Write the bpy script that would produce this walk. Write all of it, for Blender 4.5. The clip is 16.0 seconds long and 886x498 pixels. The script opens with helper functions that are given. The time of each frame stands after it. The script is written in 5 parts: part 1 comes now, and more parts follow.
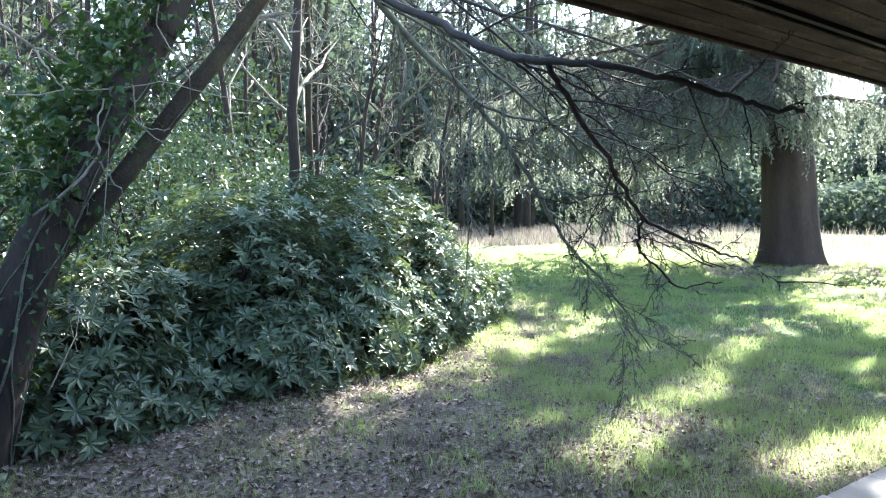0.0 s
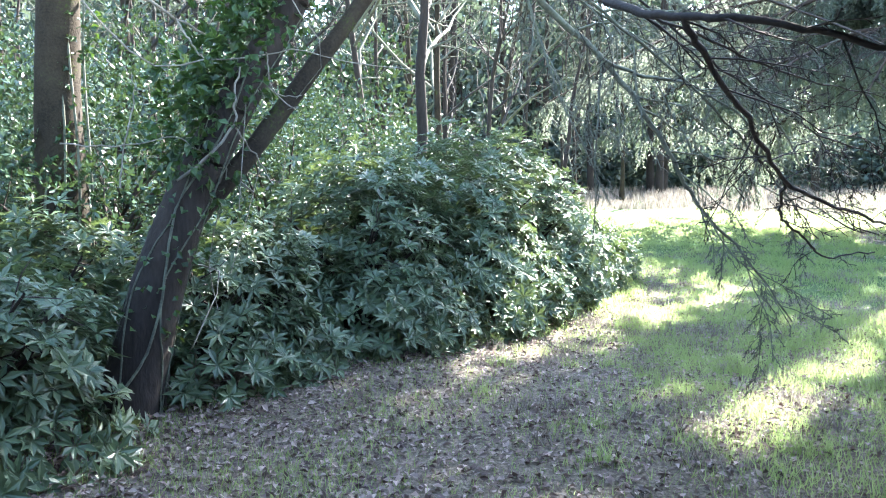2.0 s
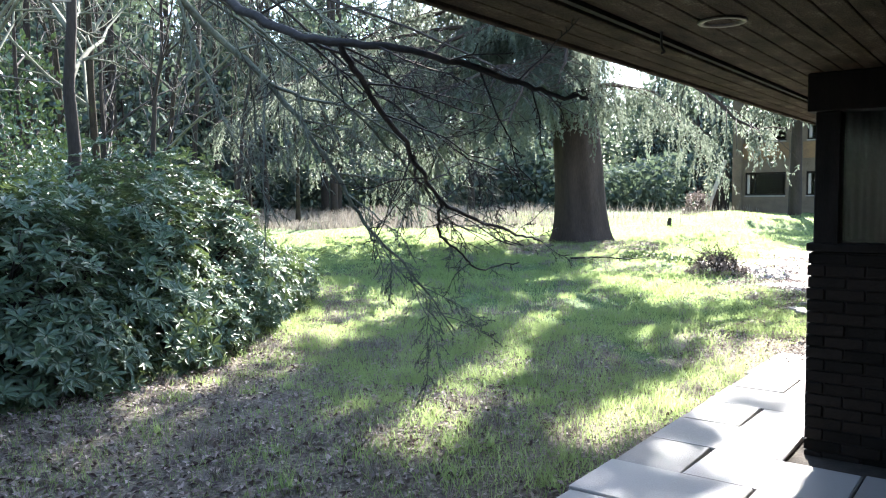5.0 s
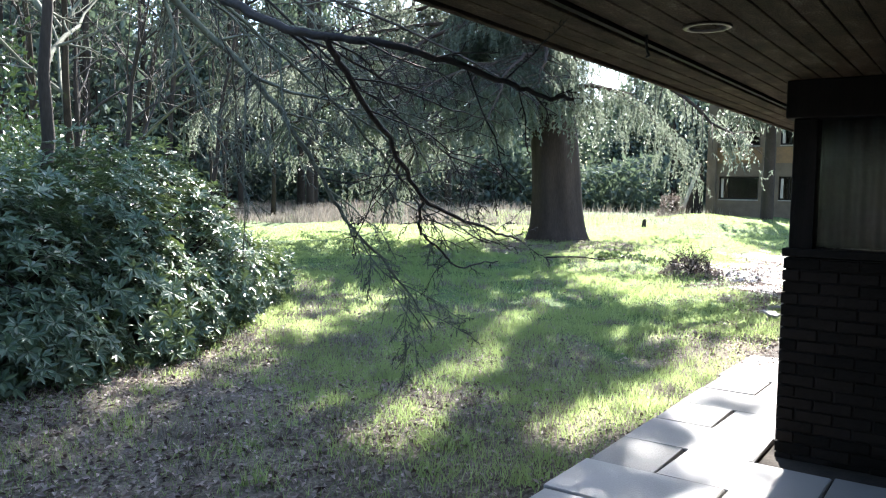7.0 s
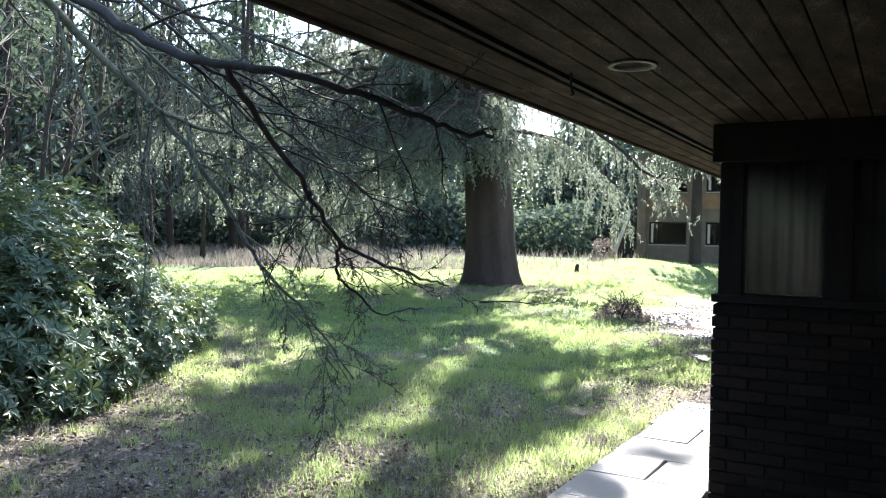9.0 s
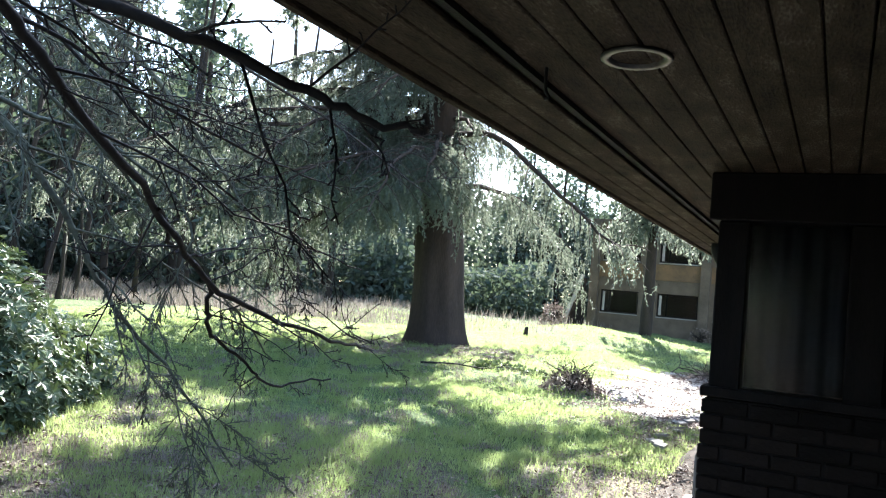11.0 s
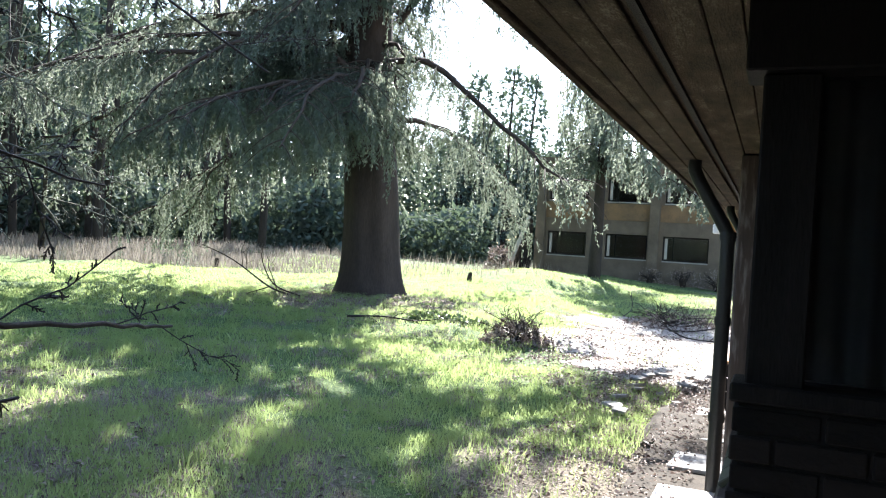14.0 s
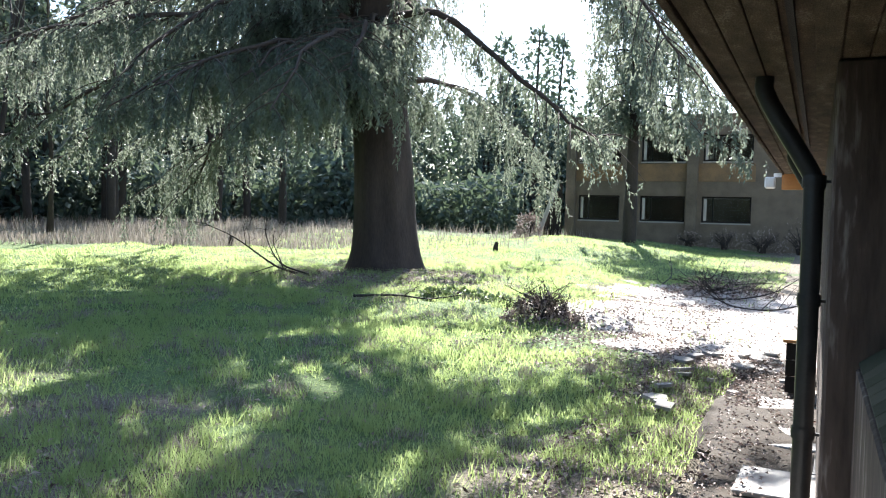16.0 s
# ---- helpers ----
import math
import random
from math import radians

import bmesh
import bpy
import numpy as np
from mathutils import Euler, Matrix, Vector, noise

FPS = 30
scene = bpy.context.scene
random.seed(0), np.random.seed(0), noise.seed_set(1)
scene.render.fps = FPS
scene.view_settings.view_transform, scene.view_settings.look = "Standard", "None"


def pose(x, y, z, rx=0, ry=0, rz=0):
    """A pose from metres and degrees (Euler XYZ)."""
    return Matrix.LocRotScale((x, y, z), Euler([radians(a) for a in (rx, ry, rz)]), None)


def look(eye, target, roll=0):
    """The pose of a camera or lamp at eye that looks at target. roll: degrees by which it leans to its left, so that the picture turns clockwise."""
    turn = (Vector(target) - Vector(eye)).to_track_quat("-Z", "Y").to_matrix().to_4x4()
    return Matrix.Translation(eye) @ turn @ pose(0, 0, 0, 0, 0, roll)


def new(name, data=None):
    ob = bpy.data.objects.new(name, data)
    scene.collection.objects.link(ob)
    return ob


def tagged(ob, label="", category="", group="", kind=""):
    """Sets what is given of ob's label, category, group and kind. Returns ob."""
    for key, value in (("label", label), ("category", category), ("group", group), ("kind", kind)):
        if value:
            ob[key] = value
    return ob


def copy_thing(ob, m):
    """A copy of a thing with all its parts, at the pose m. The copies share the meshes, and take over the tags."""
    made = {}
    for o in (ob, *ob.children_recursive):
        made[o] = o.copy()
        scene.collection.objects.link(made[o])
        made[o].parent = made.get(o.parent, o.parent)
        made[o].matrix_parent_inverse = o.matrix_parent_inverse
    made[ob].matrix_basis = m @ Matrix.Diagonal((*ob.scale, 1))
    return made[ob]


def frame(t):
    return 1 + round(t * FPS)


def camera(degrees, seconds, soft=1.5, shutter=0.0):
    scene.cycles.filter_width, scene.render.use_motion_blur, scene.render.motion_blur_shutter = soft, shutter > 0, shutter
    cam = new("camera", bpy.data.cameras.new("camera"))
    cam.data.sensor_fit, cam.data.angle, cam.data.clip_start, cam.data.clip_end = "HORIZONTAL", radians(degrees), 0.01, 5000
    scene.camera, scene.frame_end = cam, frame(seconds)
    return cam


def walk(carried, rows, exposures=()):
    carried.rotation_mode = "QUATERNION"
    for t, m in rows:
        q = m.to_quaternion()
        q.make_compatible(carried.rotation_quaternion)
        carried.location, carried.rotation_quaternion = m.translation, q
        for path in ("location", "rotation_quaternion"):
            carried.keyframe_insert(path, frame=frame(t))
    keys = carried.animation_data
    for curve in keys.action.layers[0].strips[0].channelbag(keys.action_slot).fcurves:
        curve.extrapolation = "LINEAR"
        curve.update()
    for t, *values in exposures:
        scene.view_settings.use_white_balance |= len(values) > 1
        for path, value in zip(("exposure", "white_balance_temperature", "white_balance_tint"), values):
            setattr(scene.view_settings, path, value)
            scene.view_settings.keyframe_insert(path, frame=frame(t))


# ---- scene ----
SPAN = 58.6
cam = camera(SPAN, 16.0, soft=1.1)


def aim(x, y, z, turn, tilt, lean):
    """A pose from the eye, degrees left of +y, degrees up and degrees of lean."""
    t, u = radians(turn), radians(tilt)
    d = Vector((-math.sin(t) * math.cos(u), math.cos(t) * math.cos(u), math.sin(u)))
    return look((x, y, z), Vector((x, y, z)) + d, lean)


PATH = [
    (0, (1.192, -5.497, 1.623), 50.50, -2.48, 0.45),
    (0.5, (1.177, -5.494, 1.630), 53.42, -2.88, 1.25),
    (1, (1.165, -5.464, 1.633), 58.07, -3.58, -0.66),
    (1.5, (1.165, -5.460, 1.637), 59.15, -4.76, 1.01),
    (2, (1.163, -5.456, 1.637), 59.72, -5.26, 0.37),
    (2.5, (1.163, -5.450, 1.636), 57.39, -5.24, -0.23),
    (3, (1.181, -5.476, 1.632), 52.05, -4.88, -0.62),
    (3.5, (1.180, -5.460, 1.636), 47.38, -4.83, -0.54),
    (4, (1.185, -5.451, 1.636), 42.40, -4.30, -0.49),
    (4.5, (1.164, -5.409, 1.642), 38.58, -4.09, -0.36),
    (5, (1.152, -5.386, 1.642), 36.71, -3.74, -0.44),
    (5.2, (1.148, -5.393, 1.643), 37.23, -3.92, -0.71),
    (7.3, (1.122, -5.400, 1.647), 34.64, -3.75, 1.05),
    (7.5, (1.139, -5.382, 1.643), 34.82, -3.25, 0.97),
    (8, (1.134, -5.472, 1.632), 35.18, -2.50, 1.44),
    (8.5, (1.097, -5.409, 1.634), 33.30, -3.34, 2.38),
    (9, (1.061, -5.144, 1.643), 30.35, -0.70, 1.16),
    (9.5, (0.963, -4.864, 1.644), 29.40, 0.25, 1.09),
    (10, (0.766, -4.561, 1.649), 27.79, 2.90, 3.75),
    (10.2, (0.735, -4.490, 1.656), 26.98, 3.60, 5.51),
    (12.3, (0.350, -3.260, 1.650), 26.90, 3.00, 2.40),
    (12.5, (0.307, -3.143, 1.642), 26.58, 2.84, 1.64),
    (13, (0.263, -2.877, 1.665), 25.98, 0.27, 3.92),
    (13.5, (0.178, -2.608, 1.662), 25.12, 1.01, 7.33),
    (14, (0.110, -2.220, 1.645), 23.05, -0.19, 3.65),
    (14.5, (0.111, -1.874, 1.652), 29.52, -0.58, 2.31),
    (15, (0.012, -1.579, 1.624), 30.22, -1.13, 5.05),
    (15.5, (-0.133, -1.115, 1.598), 23.42, -1.31, 2.07),
    (16, (-0.210, -0.675, 1.620), 25.38, -2.42, 1.53),
]
walk(cam, [(t, aim(*e, *a)) for t, e, *a in PATH], exposures=[(0.0, 3.1), (1.0, 3.45), (2.0, 3.7), (3.0, 3.72), (3.8, 3.32), (5.0, 2.8), (9.0, 2.5), (12.5, 2.53), (16.0, 2.15)])

# ---- light ----
SUN_TURN, SUN_UP = 20.0, 42.0          # degrees left of +y, degrees above the horizon
world = bpy.data.worlds.new("world")
scene.world = world
world.use_nodes = True
wn = world.node_tree
sky = wn.nodes.new("ShaderNodeTexSky")
sky.sky_type, sky.sun_disc = "NISHITA", False
sky.sun_elevation, sky.sun_rotation = radians(SUN_UP), radians(-SUN_TURN)
sky.dust_density, sky.air_density, sky.ozone_density = 0.6, 1.0, 1.0
wn.links.new(sky.outputs[0], wn.nodes["Background"].inputs[0])
wn.nodes["Background"].inputs[1].default_value = 0.096
lamp = bpy.data.lights.new("sun", "SUN")
lamp.energy, lamp.angle, lamp.color = 5.0, radians(0.55), (1, 0.965, 0.935)
sun = new("sun", lamp)
sd = Vector((-math.sin(radians(SUN_TURN)) * math.cos(radians(SUN_UP)), math.cos(radians(SUN_TURN)) * math.cos(radians(SUN_UP)), math.sin(radians(SUN_UP))))
sun.matrix_world = look(sd * 60, (0, 0, 0))

rng = np.random.default_rng(7)


# ---- materials ----
def mat(name, dark, light, rough=0.8, scale=6.0, bump=0.3, fine=60.0, metal=0.0, per="none", thin=0.0, thin_col=None, gloss=0.5, stretch=(1, 1, 1), third=None):
    """Two colours mixed by noise at two scales, with relief. thin: share of light that passes a leaf."""
    m = bpy.data.materials.new(name)
    m.use_nodes = True
    nt, L = m.node_tree, m.node_tree.links
    b = nt.nodes["Principled BSDF"]
    tc = nt.nodes.new("ShaderNodeTexCoord")
    mp = nt.nodes.new("ShaderNodeMapping")
    mp.inputs["Scale"].default_value = stretch
    L.new(tc.outputs["Object"], mp.inputs[0])
    n1, n2 = nt.nodes.new("ShaderNodeTexNoise"), nt.nodes.new("ShaderNodeTexNoise")
    n1.inputs["Scale"].default_value, n1.inputs["Detail"].default_value = scale, 6
    n2.inputs["Scale"].default_value, n2.inputs["Detail"].default_value = fine, 4
    L.new(mp.outputs[0], n1.inputs[0])
    L.new(mp.outputs[0], n2.inputs[0])
    mix = nt.nodes.new("ShaderNodeMix")
    mix.data_type = "FLOAT"
    mix.inputs[0].default_value = 0.4
    L.new(n1.outputs[0], mix.inputs[2])
    L.new(n2.outputs[0], mix.inputs[3])
    fac = mix.outputs[0]
    if per != "none":
        if per == "island":
            src = nt.nodes.new("ShaderNodeNewGeometry").outputs["Random Per Island"]
        else:
            src = nt.nodes.new("ShaderNodeObjectInfo").outputs["Random"]
        m2 = nt.nodes.new("ShaderNodeMix")
        m2.data_type = "FLOAT"
        m2.inputs[0].default_value = 0.6
        L.new(fac, m2.inputs[2])
        L.new(src, m2.inputs[3])
        fac = m2.outputs[0]
    ramp = nt.nodes.new("ShaderNodeValToRGB")
    e = ramp.color_ramp.elements
    e[0].position, e[0].color = 0.3, (*dark, 1)
    e[1].position, e[1].color = 0.7, (*light, 1)
    if third:
        e[1].position = 0.56
        x = e.new(0.7)
        x.color = (*third, 1)
    L.new(fac, ramp.inputs[0])
    L.new(ramp.outputs[0], b.inputs["Base Color"])
    b.inputs["Roughness"].default_value = rough
    b.inputs["Metallic"].default_value = metal
    b.inputs["Specular IOR Level"].default_value = gloss
    if bump:
        bp = nt.nodes.new("ShaderNodeBump")
        bp.inputs["Strength"].default_value = bump
        bp.inputs["Distance"].default_value = 0.02
        L.new(mix.outputs[0], bp.inputs["Height"])
        L.new(bp.outputs[0], b.inputs["Normal"])
    if thin:
        tr = nt.nodes.new("ShaderNodeBsdfTranslucent")
        if thin_col:
            tr.inputs[0].default_value = (*thin_col, 1)
        else:
            L.new(ramp.outputs[0], tr.inputs[0])
        ms = nt.nodes.new("ShaderNodeMixShader")
        ms.inputs[0].default_value = thin
        L.new(b.outputs[0], ms.inputs[1])
        L.new(tr.outputs[0], ms.inputs[2])
        L.new(ms.outputs[0], nt.nodes["Material Output"].inputs[0])
    return m


BARK = mat("bark", (0.013, 0.009, 0.007), (0.05, 0.037, 0.029), 0.9, 5, 0.9, 40, stretch=(1, 1, 0.25))
CEDAR_BARK = mat("cedar_bark", (0.016, 0.011, 0.008), (0.062, 0.042, 0.032), 0.9, 3.5, 1.0, 30, stretch=(1, 1, 0.22))
MOSS = mat("mossy_bark", (0.016, 0.012, 0.010), (0.05, 0.04, 0.028), 0.95, 3.2, 1.0, 50, third=(0.06, 0.085, 0.018), gloss=0.2)
LICHEN = mat("lichen_twig", (0.05, 0.045, 0.035), (0.20, 0.22, 0.16), 0.9, 9, 0.5, 60)
TWIG = mat("dark_twig", (0.012, 0.010, 0.009), (0.042, 0.034, 0.029), 0.8, 9, 0.5, 60)
PALE_TWIG = mat("pale_twig", (0.12, 0.105, 0.085), (0.34, 0.31, 0.26), 0.8, 9, 0.5, 60)
RHODO = mat("rhododendron_leaf", (0.052, 0.096, 0.052), (0.116, 0.165, 0.088), 0.34, 3, 0.12, 40, per="island", thin=0.12, thin_col=(0.24, 0.33, 0.10), gloss=0.5)
HOLLY = mat("shrub_leaf", (0.026, 0.056, 0.034), (0.068, 0.112, 0.066), 0.24, 3, 0.1, 40, per="island", thin=0.06, thin_col=(0.16, 0.26, 0.07), gloss=0.6)
IVY = mat("ivy_leaf", (0.014, 0.04, 0.016), (0.05, 0.10, 0.03), 0.42, 3, 0.1, 40, per="island", thin=0.15, thin_col=(0.14, 0.26, 0.03))
NEEDLE = mat("cedar_needle", (0.007, 0.02, 0.015), (0.036, 0.06, 0.046), 0.45, 1.2, 0.1, 40, per="island", thin=0.3, thin_col=(0.40, 0.46, 0.35), gloss=0.35)
# distance haze is painted into this leaf colour: paler and greyer
HAZY_FARLEAF = mat("hazy_far_evergreen", (0.06, 0.09, 0.083), (0.125, 0.155, 0.138), 0.95, 1, 0.1, 12, per="island", gloss=0.08, thin=0.2, thin_col=(0.16, 0.22, 0.13))
GRASS = mat("grass_blade", (0.038, 0.088, 0.03), (0.125, 0.205, 0.07), 0.45, 0.6, 0.0, 5, per="island", thin=0.54, thin_col=(0.49, 0.61, 0.25), gloss=0.3)
STRAW = mat("dry_grass", (0.16, 0.14, 0.12), (0.33, 0.295, 0.26), 0.7, 0.7, 0.0, 5, per="island", thin=0.35)
LITTER = mat("dead_leaf", (0.085, 0.055, 0.045), (0.40, 0.32, 0.28), 0.55, 3, 0.1, 30, per="island", thin=0.15)
SLAB = mat("concrete_slab", (0.19, 0.18, 0.165), (0.38, 0.365, 0.34), 0.5, 2.5, 0.35, 70, per="object")
SOIL = mat("dark_joint_soil", (0.025, 0.02, 0.015), (0.07, 0.055, 0.04), 0.95, 9, 0.8, 60)
BOARD = mat("weathered_pine_board", (0.02, 0.013, 0.008), (0.092, 0.066, 0.041), 0.85, 3.5, 1.0, 38, stretch=(3.5, 1.1, 3.5), third=(0.21, 0.175, 0.125), gloss=0.2)
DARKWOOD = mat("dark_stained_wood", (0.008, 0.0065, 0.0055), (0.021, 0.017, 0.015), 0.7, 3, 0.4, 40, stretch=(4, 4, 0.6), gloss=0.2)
ORANGEWOOD = mat("orange_stained_wood", (0.30, 0.13, 0.04), (0.45, 0.22, 0.07), 0.6, 3, 0.3, 40)
# brick and mortar near black: the veranda's deep shade is in the colour
BRICK_SHADED = mat("weathered_brick_shade_dark", (0.012, 0.01, 0.0085), (0.026, 0.02, 0.017), 0.9, 4, 0.6, 50, per="object", gloss=0.2)
MORTAR_SHADED = mat("old_mortar_shade_dark", (0.010, 0.009, 0.008), (0.024, 0.02, 0.018), 0.95, 6, 0.6, 60)
RENDERW = mat("rough_grey_render", (0.028, 0.021, 0.017), (0.088, 0.066, 0.054), 0.9, 7, 1.0, 30, stretch=(1, 1, 0.16), third=(0.36, 0.33, 0.30))
RUST = mat("rust_brown_panel", (0.10, 0.075, 0.05), (0.27, 0.16, 0.075), 0.85, 1.5, 0.3, 20)
FARBRICK = mat("far_brown_brick", (0.09, 0.072, 0.052), (0.18, 0.14, 0.10), 0.9, 2, 0.5, 30)
SILL = mat("mossy_clay_tile", (0.035, 0.042, 0.018), (0.085, 0.085, 0.055), 0.85, 4, 0.5, 40, per="object")
PALE = mat("leaf_strewn_concrete", (0.16, 0.13, 0.105), (0.50, 0.47, 0.43), 0.8, 2.2, 0.5, 26)
CONCRETE = mat("grey_concrete", (0.20, 0.19, 0.175), (0.36, 0.34, 0.31), 0.85, 2, 0.4, 40)
BLACKP = mat("black_plastic_pipe", (0.012, 0.012, 0.012), (0.03, 0.03, 0.03), 0.4, 6, 0.1, 60)
METAL = mat("brushed_metal", (0.09, 0.085, 0.075), (0.22, 0.2, 0.17), 0.45, 8, 0.05, 60, metal=1.0)
WHITEP = mat("white_paint", (0.6, 0.6, 0.58), (0.8, 0.8, 0.78), 0.5, 5, 0.1, 50)
PALEWOOD = mat("pale_grey_timber", (0.30, 0.27, 0.23), (0.55, 0.51, 0.46), 0.8, 3, 0.4, 40, stretch=(3, 3, 0.5))
BLIND = mat("grey_blind", (0.05, 0.05, 0.049), (0.10, 0.098, 0.095), 0.9, 3, 0.2, 40, stretch=(1, 1, 0.3))
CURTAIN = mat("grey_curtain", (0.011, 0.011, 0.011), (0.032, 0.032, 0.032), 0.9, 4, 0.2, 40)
GLASSY = bpy.data.materials.new("window_glass")
GLASSY.use_nodes = True
gb = GLASSY.node_tree.nodes["Principled BSDF"]
gb.inputs["Base Color"].default_value, gb.inputs["Roughness"].default_value, gb.inputs["Transmission Weight"].default_value, gb.inputs["IOR"].default_value = (0.9, 0.95, 1, 1), 0.1, 1.0, 1.3


def ground_material():
    """Turf: moss green, olive and brown litter mixed at three scales; more litter towards the trees."""
    m = bpy.data.materials.new("turf")
    m.use_nodes = True
    nt, L = m.node_tree, m.node_tree.links
    b = nt.nodes["Principled BSDF"]
    tc = nt.nodes.new("ShaderNodeTexCoord")

    def nz(s, d=5):
        n = nt.nodes.new("ShaderNodeTexNoise")
        n.inputs["Scale"].default_value, n.inputs["Detail"].default_value = s, d
        L.new(tc.outputs["Object"], n.inputs[0])
        return n.outputs[0]

    def ramp(src, stops):
        r = nt.nodes.new("ShaderNodeValToRGB")
        while len(r.color_ramp.elements) < len(stops):
            r.color_ramp.elements.new(0.5)
        for el, (p, c) in zip(r.color_ramp.elements, stops):
            el.position, el.color = p, (*c, 1)
        L.new(src, r.inputs[0])
        return r.outputs[0]

    def mixc(f, a, c):
        n = nt.nodes.new("ShaderNodeMix")
        n.data_type = "RGBA"
        L.new(f, n.inputs[0])
        L.new(a, n.inputs[6])
        L.new(c, n.inputs[7])
        return n.outputs[2]
    green = ramp(nz(26), [(0.3, (0.038, 0.068, 0.02)), (0.55, (0.09, 0.145, 0.042)), (0.75, (0.19, 0.235, 0.09))])
    brown = ramp(nz(34), [(0.3, (0.07, 0.052, 0.04)), (0.5, (0.15, 0.118, 0.092)), (0.72, (0.27, 0.225, 0.185))])
    xyz = nt.nodes.new("ShaderNodeSeparateXYZ")
    L.new(tc.outputs["Object"], xyz.inputs[0])

    def calc(op, a, b=None):
        n = nt.nodes.new("ShaderNodeMath")
        n.operation = op
        for i, q in enumerate((a, b)):
            if q is None:
                continue
            if isinstance(q, (int, float)):
                n.inputs[i].default_value = q
            else:
                L.new(q, n.inputs[i])
        return n.outputs[0]
    # litter lies thickest under the trees by the hedge and along the paving
    g = calc("ADD", calc("MULTIPLY", xyz.outputs[0], 0.35), xyz.outputs[1])
    g = calc("MULTIPLY", calc("SUBTRACT", 2.6, g), 0.11)
    edge = calc("MULTIPLY", calc("ADD", xyz.outputs[0], 2.3), 0.22)
    foot = calc("ADD", calc("POWER", calc("ABSOLUTE", calc("ADD", xyz.outputs[0], 8.7)), 2.0), calc("POWER", calc("ABSOLUTE", calc("SUBTRACT", xyz.outputs[1], 14.2)), 2.0))
    foot = calc("SUBTRACT", 0.22, calc("MULTIPLY", foot, 0.03))
    g = calc("MINIMUM", calc("MAXIMUM", calc("MAXIMUM", calc("MAXIMUM", g, edge), foot), -0.16), 0.22)
    f = ramp(calc("ADD", nz(0.8, 8), g), [(0.46, (0, 0, 0)), (0.62, (0.9, 0.9, 0.9))])
    L.new(mixc(f, green, brown), b.inputs["Base Color"])
    b.inputs["Roughness"].default_value = 0.95
    bp = nt.nodes.new("ShaderNodeBump")
    bp.inputs["Strength"].default_value, bp.inputs["Distance"].default_value = 0.8, 0.04
    L.new(nz(40), bp.inputs["Height"])
    L.new(bp.outputs[0], b.inputs["Normal"])
    return m


TURF = ground_material()


# ---- builders ----
def mesh_of(name, verts, faces, material, smooth=False):
    me = bpy.data.meshes.new(name)
    verts = np.asarray(verts, dtype=np.float32)
    if isinstance(faces, np.ndarray):
        n, k = faces.shape
        me.vertices.add(len(verts))
        me.vertices.foreach_set("co", verts.ravel())
        me.loops.add(n * k)
        me.loops.foreach_set("vertex_index", faces.astype(np.int32).ravel())
        me.polygons.add(n)
        me.polygons.foreach_set("loop_start", np.arange(n, dtype=np.int32) * k)
        me.polygons.foreach_set("use_smooth", np.full(n, smooth))
        me.update(calc_edges=True)
        me.validate()
    else:
        me.from_pydata([tuple(v) for v in verts], [], faces)
        me.polygons.foreach_set("use_smooth", [smooth] * len(me.polygons))
    me.materials.append(material)
    return me


def part(name, bm, material, parent=None, label="", at=None):
    """One mesh object from a bmesh or a mesh, under a thing or a part."""
    if isinstance(bm, bmesh.types.BMesh):
        me = bpy.data.meshes.new(name)
        bm.to_mesh(me)
        bm.free()
        me.materials.append(material)
    else:
        me = bm
    ob = new(name, me)
    if parent:
        ob.parent = parent
    if at is not None:
        ob.matrix_basis = at
    if label:
        ob["label"] = label
    return ob


def thing(name, x, y, z, label, category, group="", kind="", rz=0):
    ob = new(name)
    ob.matrix_basis = pose(x, y, z, 0, 0, rz)
    ob.empty_display_size = 0.2
    return tagged(ob, label, category, group, kind)


def box(x0, y0, z0, x1, y1, z1, bevel=0.0, bm=None):
    bm = bm or bmesh.new()
    r = bmesh.ops.create_cube(bm, size=1.0, matrix=Matrix.LocRotScale(((x0 + x1) / 2, (y0 + y1) / 2, (z0 + z1) / 2), None, (abs(x1 - x0), abs(y1 - y0), abs(z1 - z0))))
    if bevel:
        es = list({e for v in r["verts"] for e in v.link_edges})
        bmesh.ops.bevel(bm, geom=es, offset=bevel, segments=1, affect="EDGES")
    return bm


def tubes(paths, sides=5):
    """Verts and quads of tapered tubes along (points, radii)."""
    V, F, base = [], [], 0
    ang = np.linspace(0, 2 * np.pi, sides, endpoint=False)
    ca, sa = np.cos(ang), np.sin(ang)
    for pts, rad in paths:
        p = np.asarray(pts, float)
        n = len(p)
        d = np.gradient(p, axis=0)
        d /= np.linalg.norm(d, axis=1)[:, None] + 1e-9
        ref = np.where(np.abs(d[:, 2:3]) > 0.9, [[1.0, 0, 0]], [[0, 0, 1.0]])
        u = np.cross(d, ref)
        u /= np.linalg.norm(u, axis=1)[:, None] + 1e-9
        w = np.cross(d, u)
        r = np.asarray(rad, float)[:, None, None]
        ring = p[:, None, :] + r * (u[:, None, :] * ca[None, :, None] + w[:, None, :] * sa[None, :, None])
        V.append(ring.reshape(-1, 3))
        i = np.arange(n - 1)[:, None] * sides + np.arange(sides)[None, :]
        j = np.arange(n - 1)[:, None] * sides + (np.arange(sides)[None, :] + 1) % sides
        F.append((np.stack([i, j, j + sides, i + sides], -1).reshape(-1, 4)) + base)
        base += n * sides
    return np.concatenate(V), np.concatenate(F)


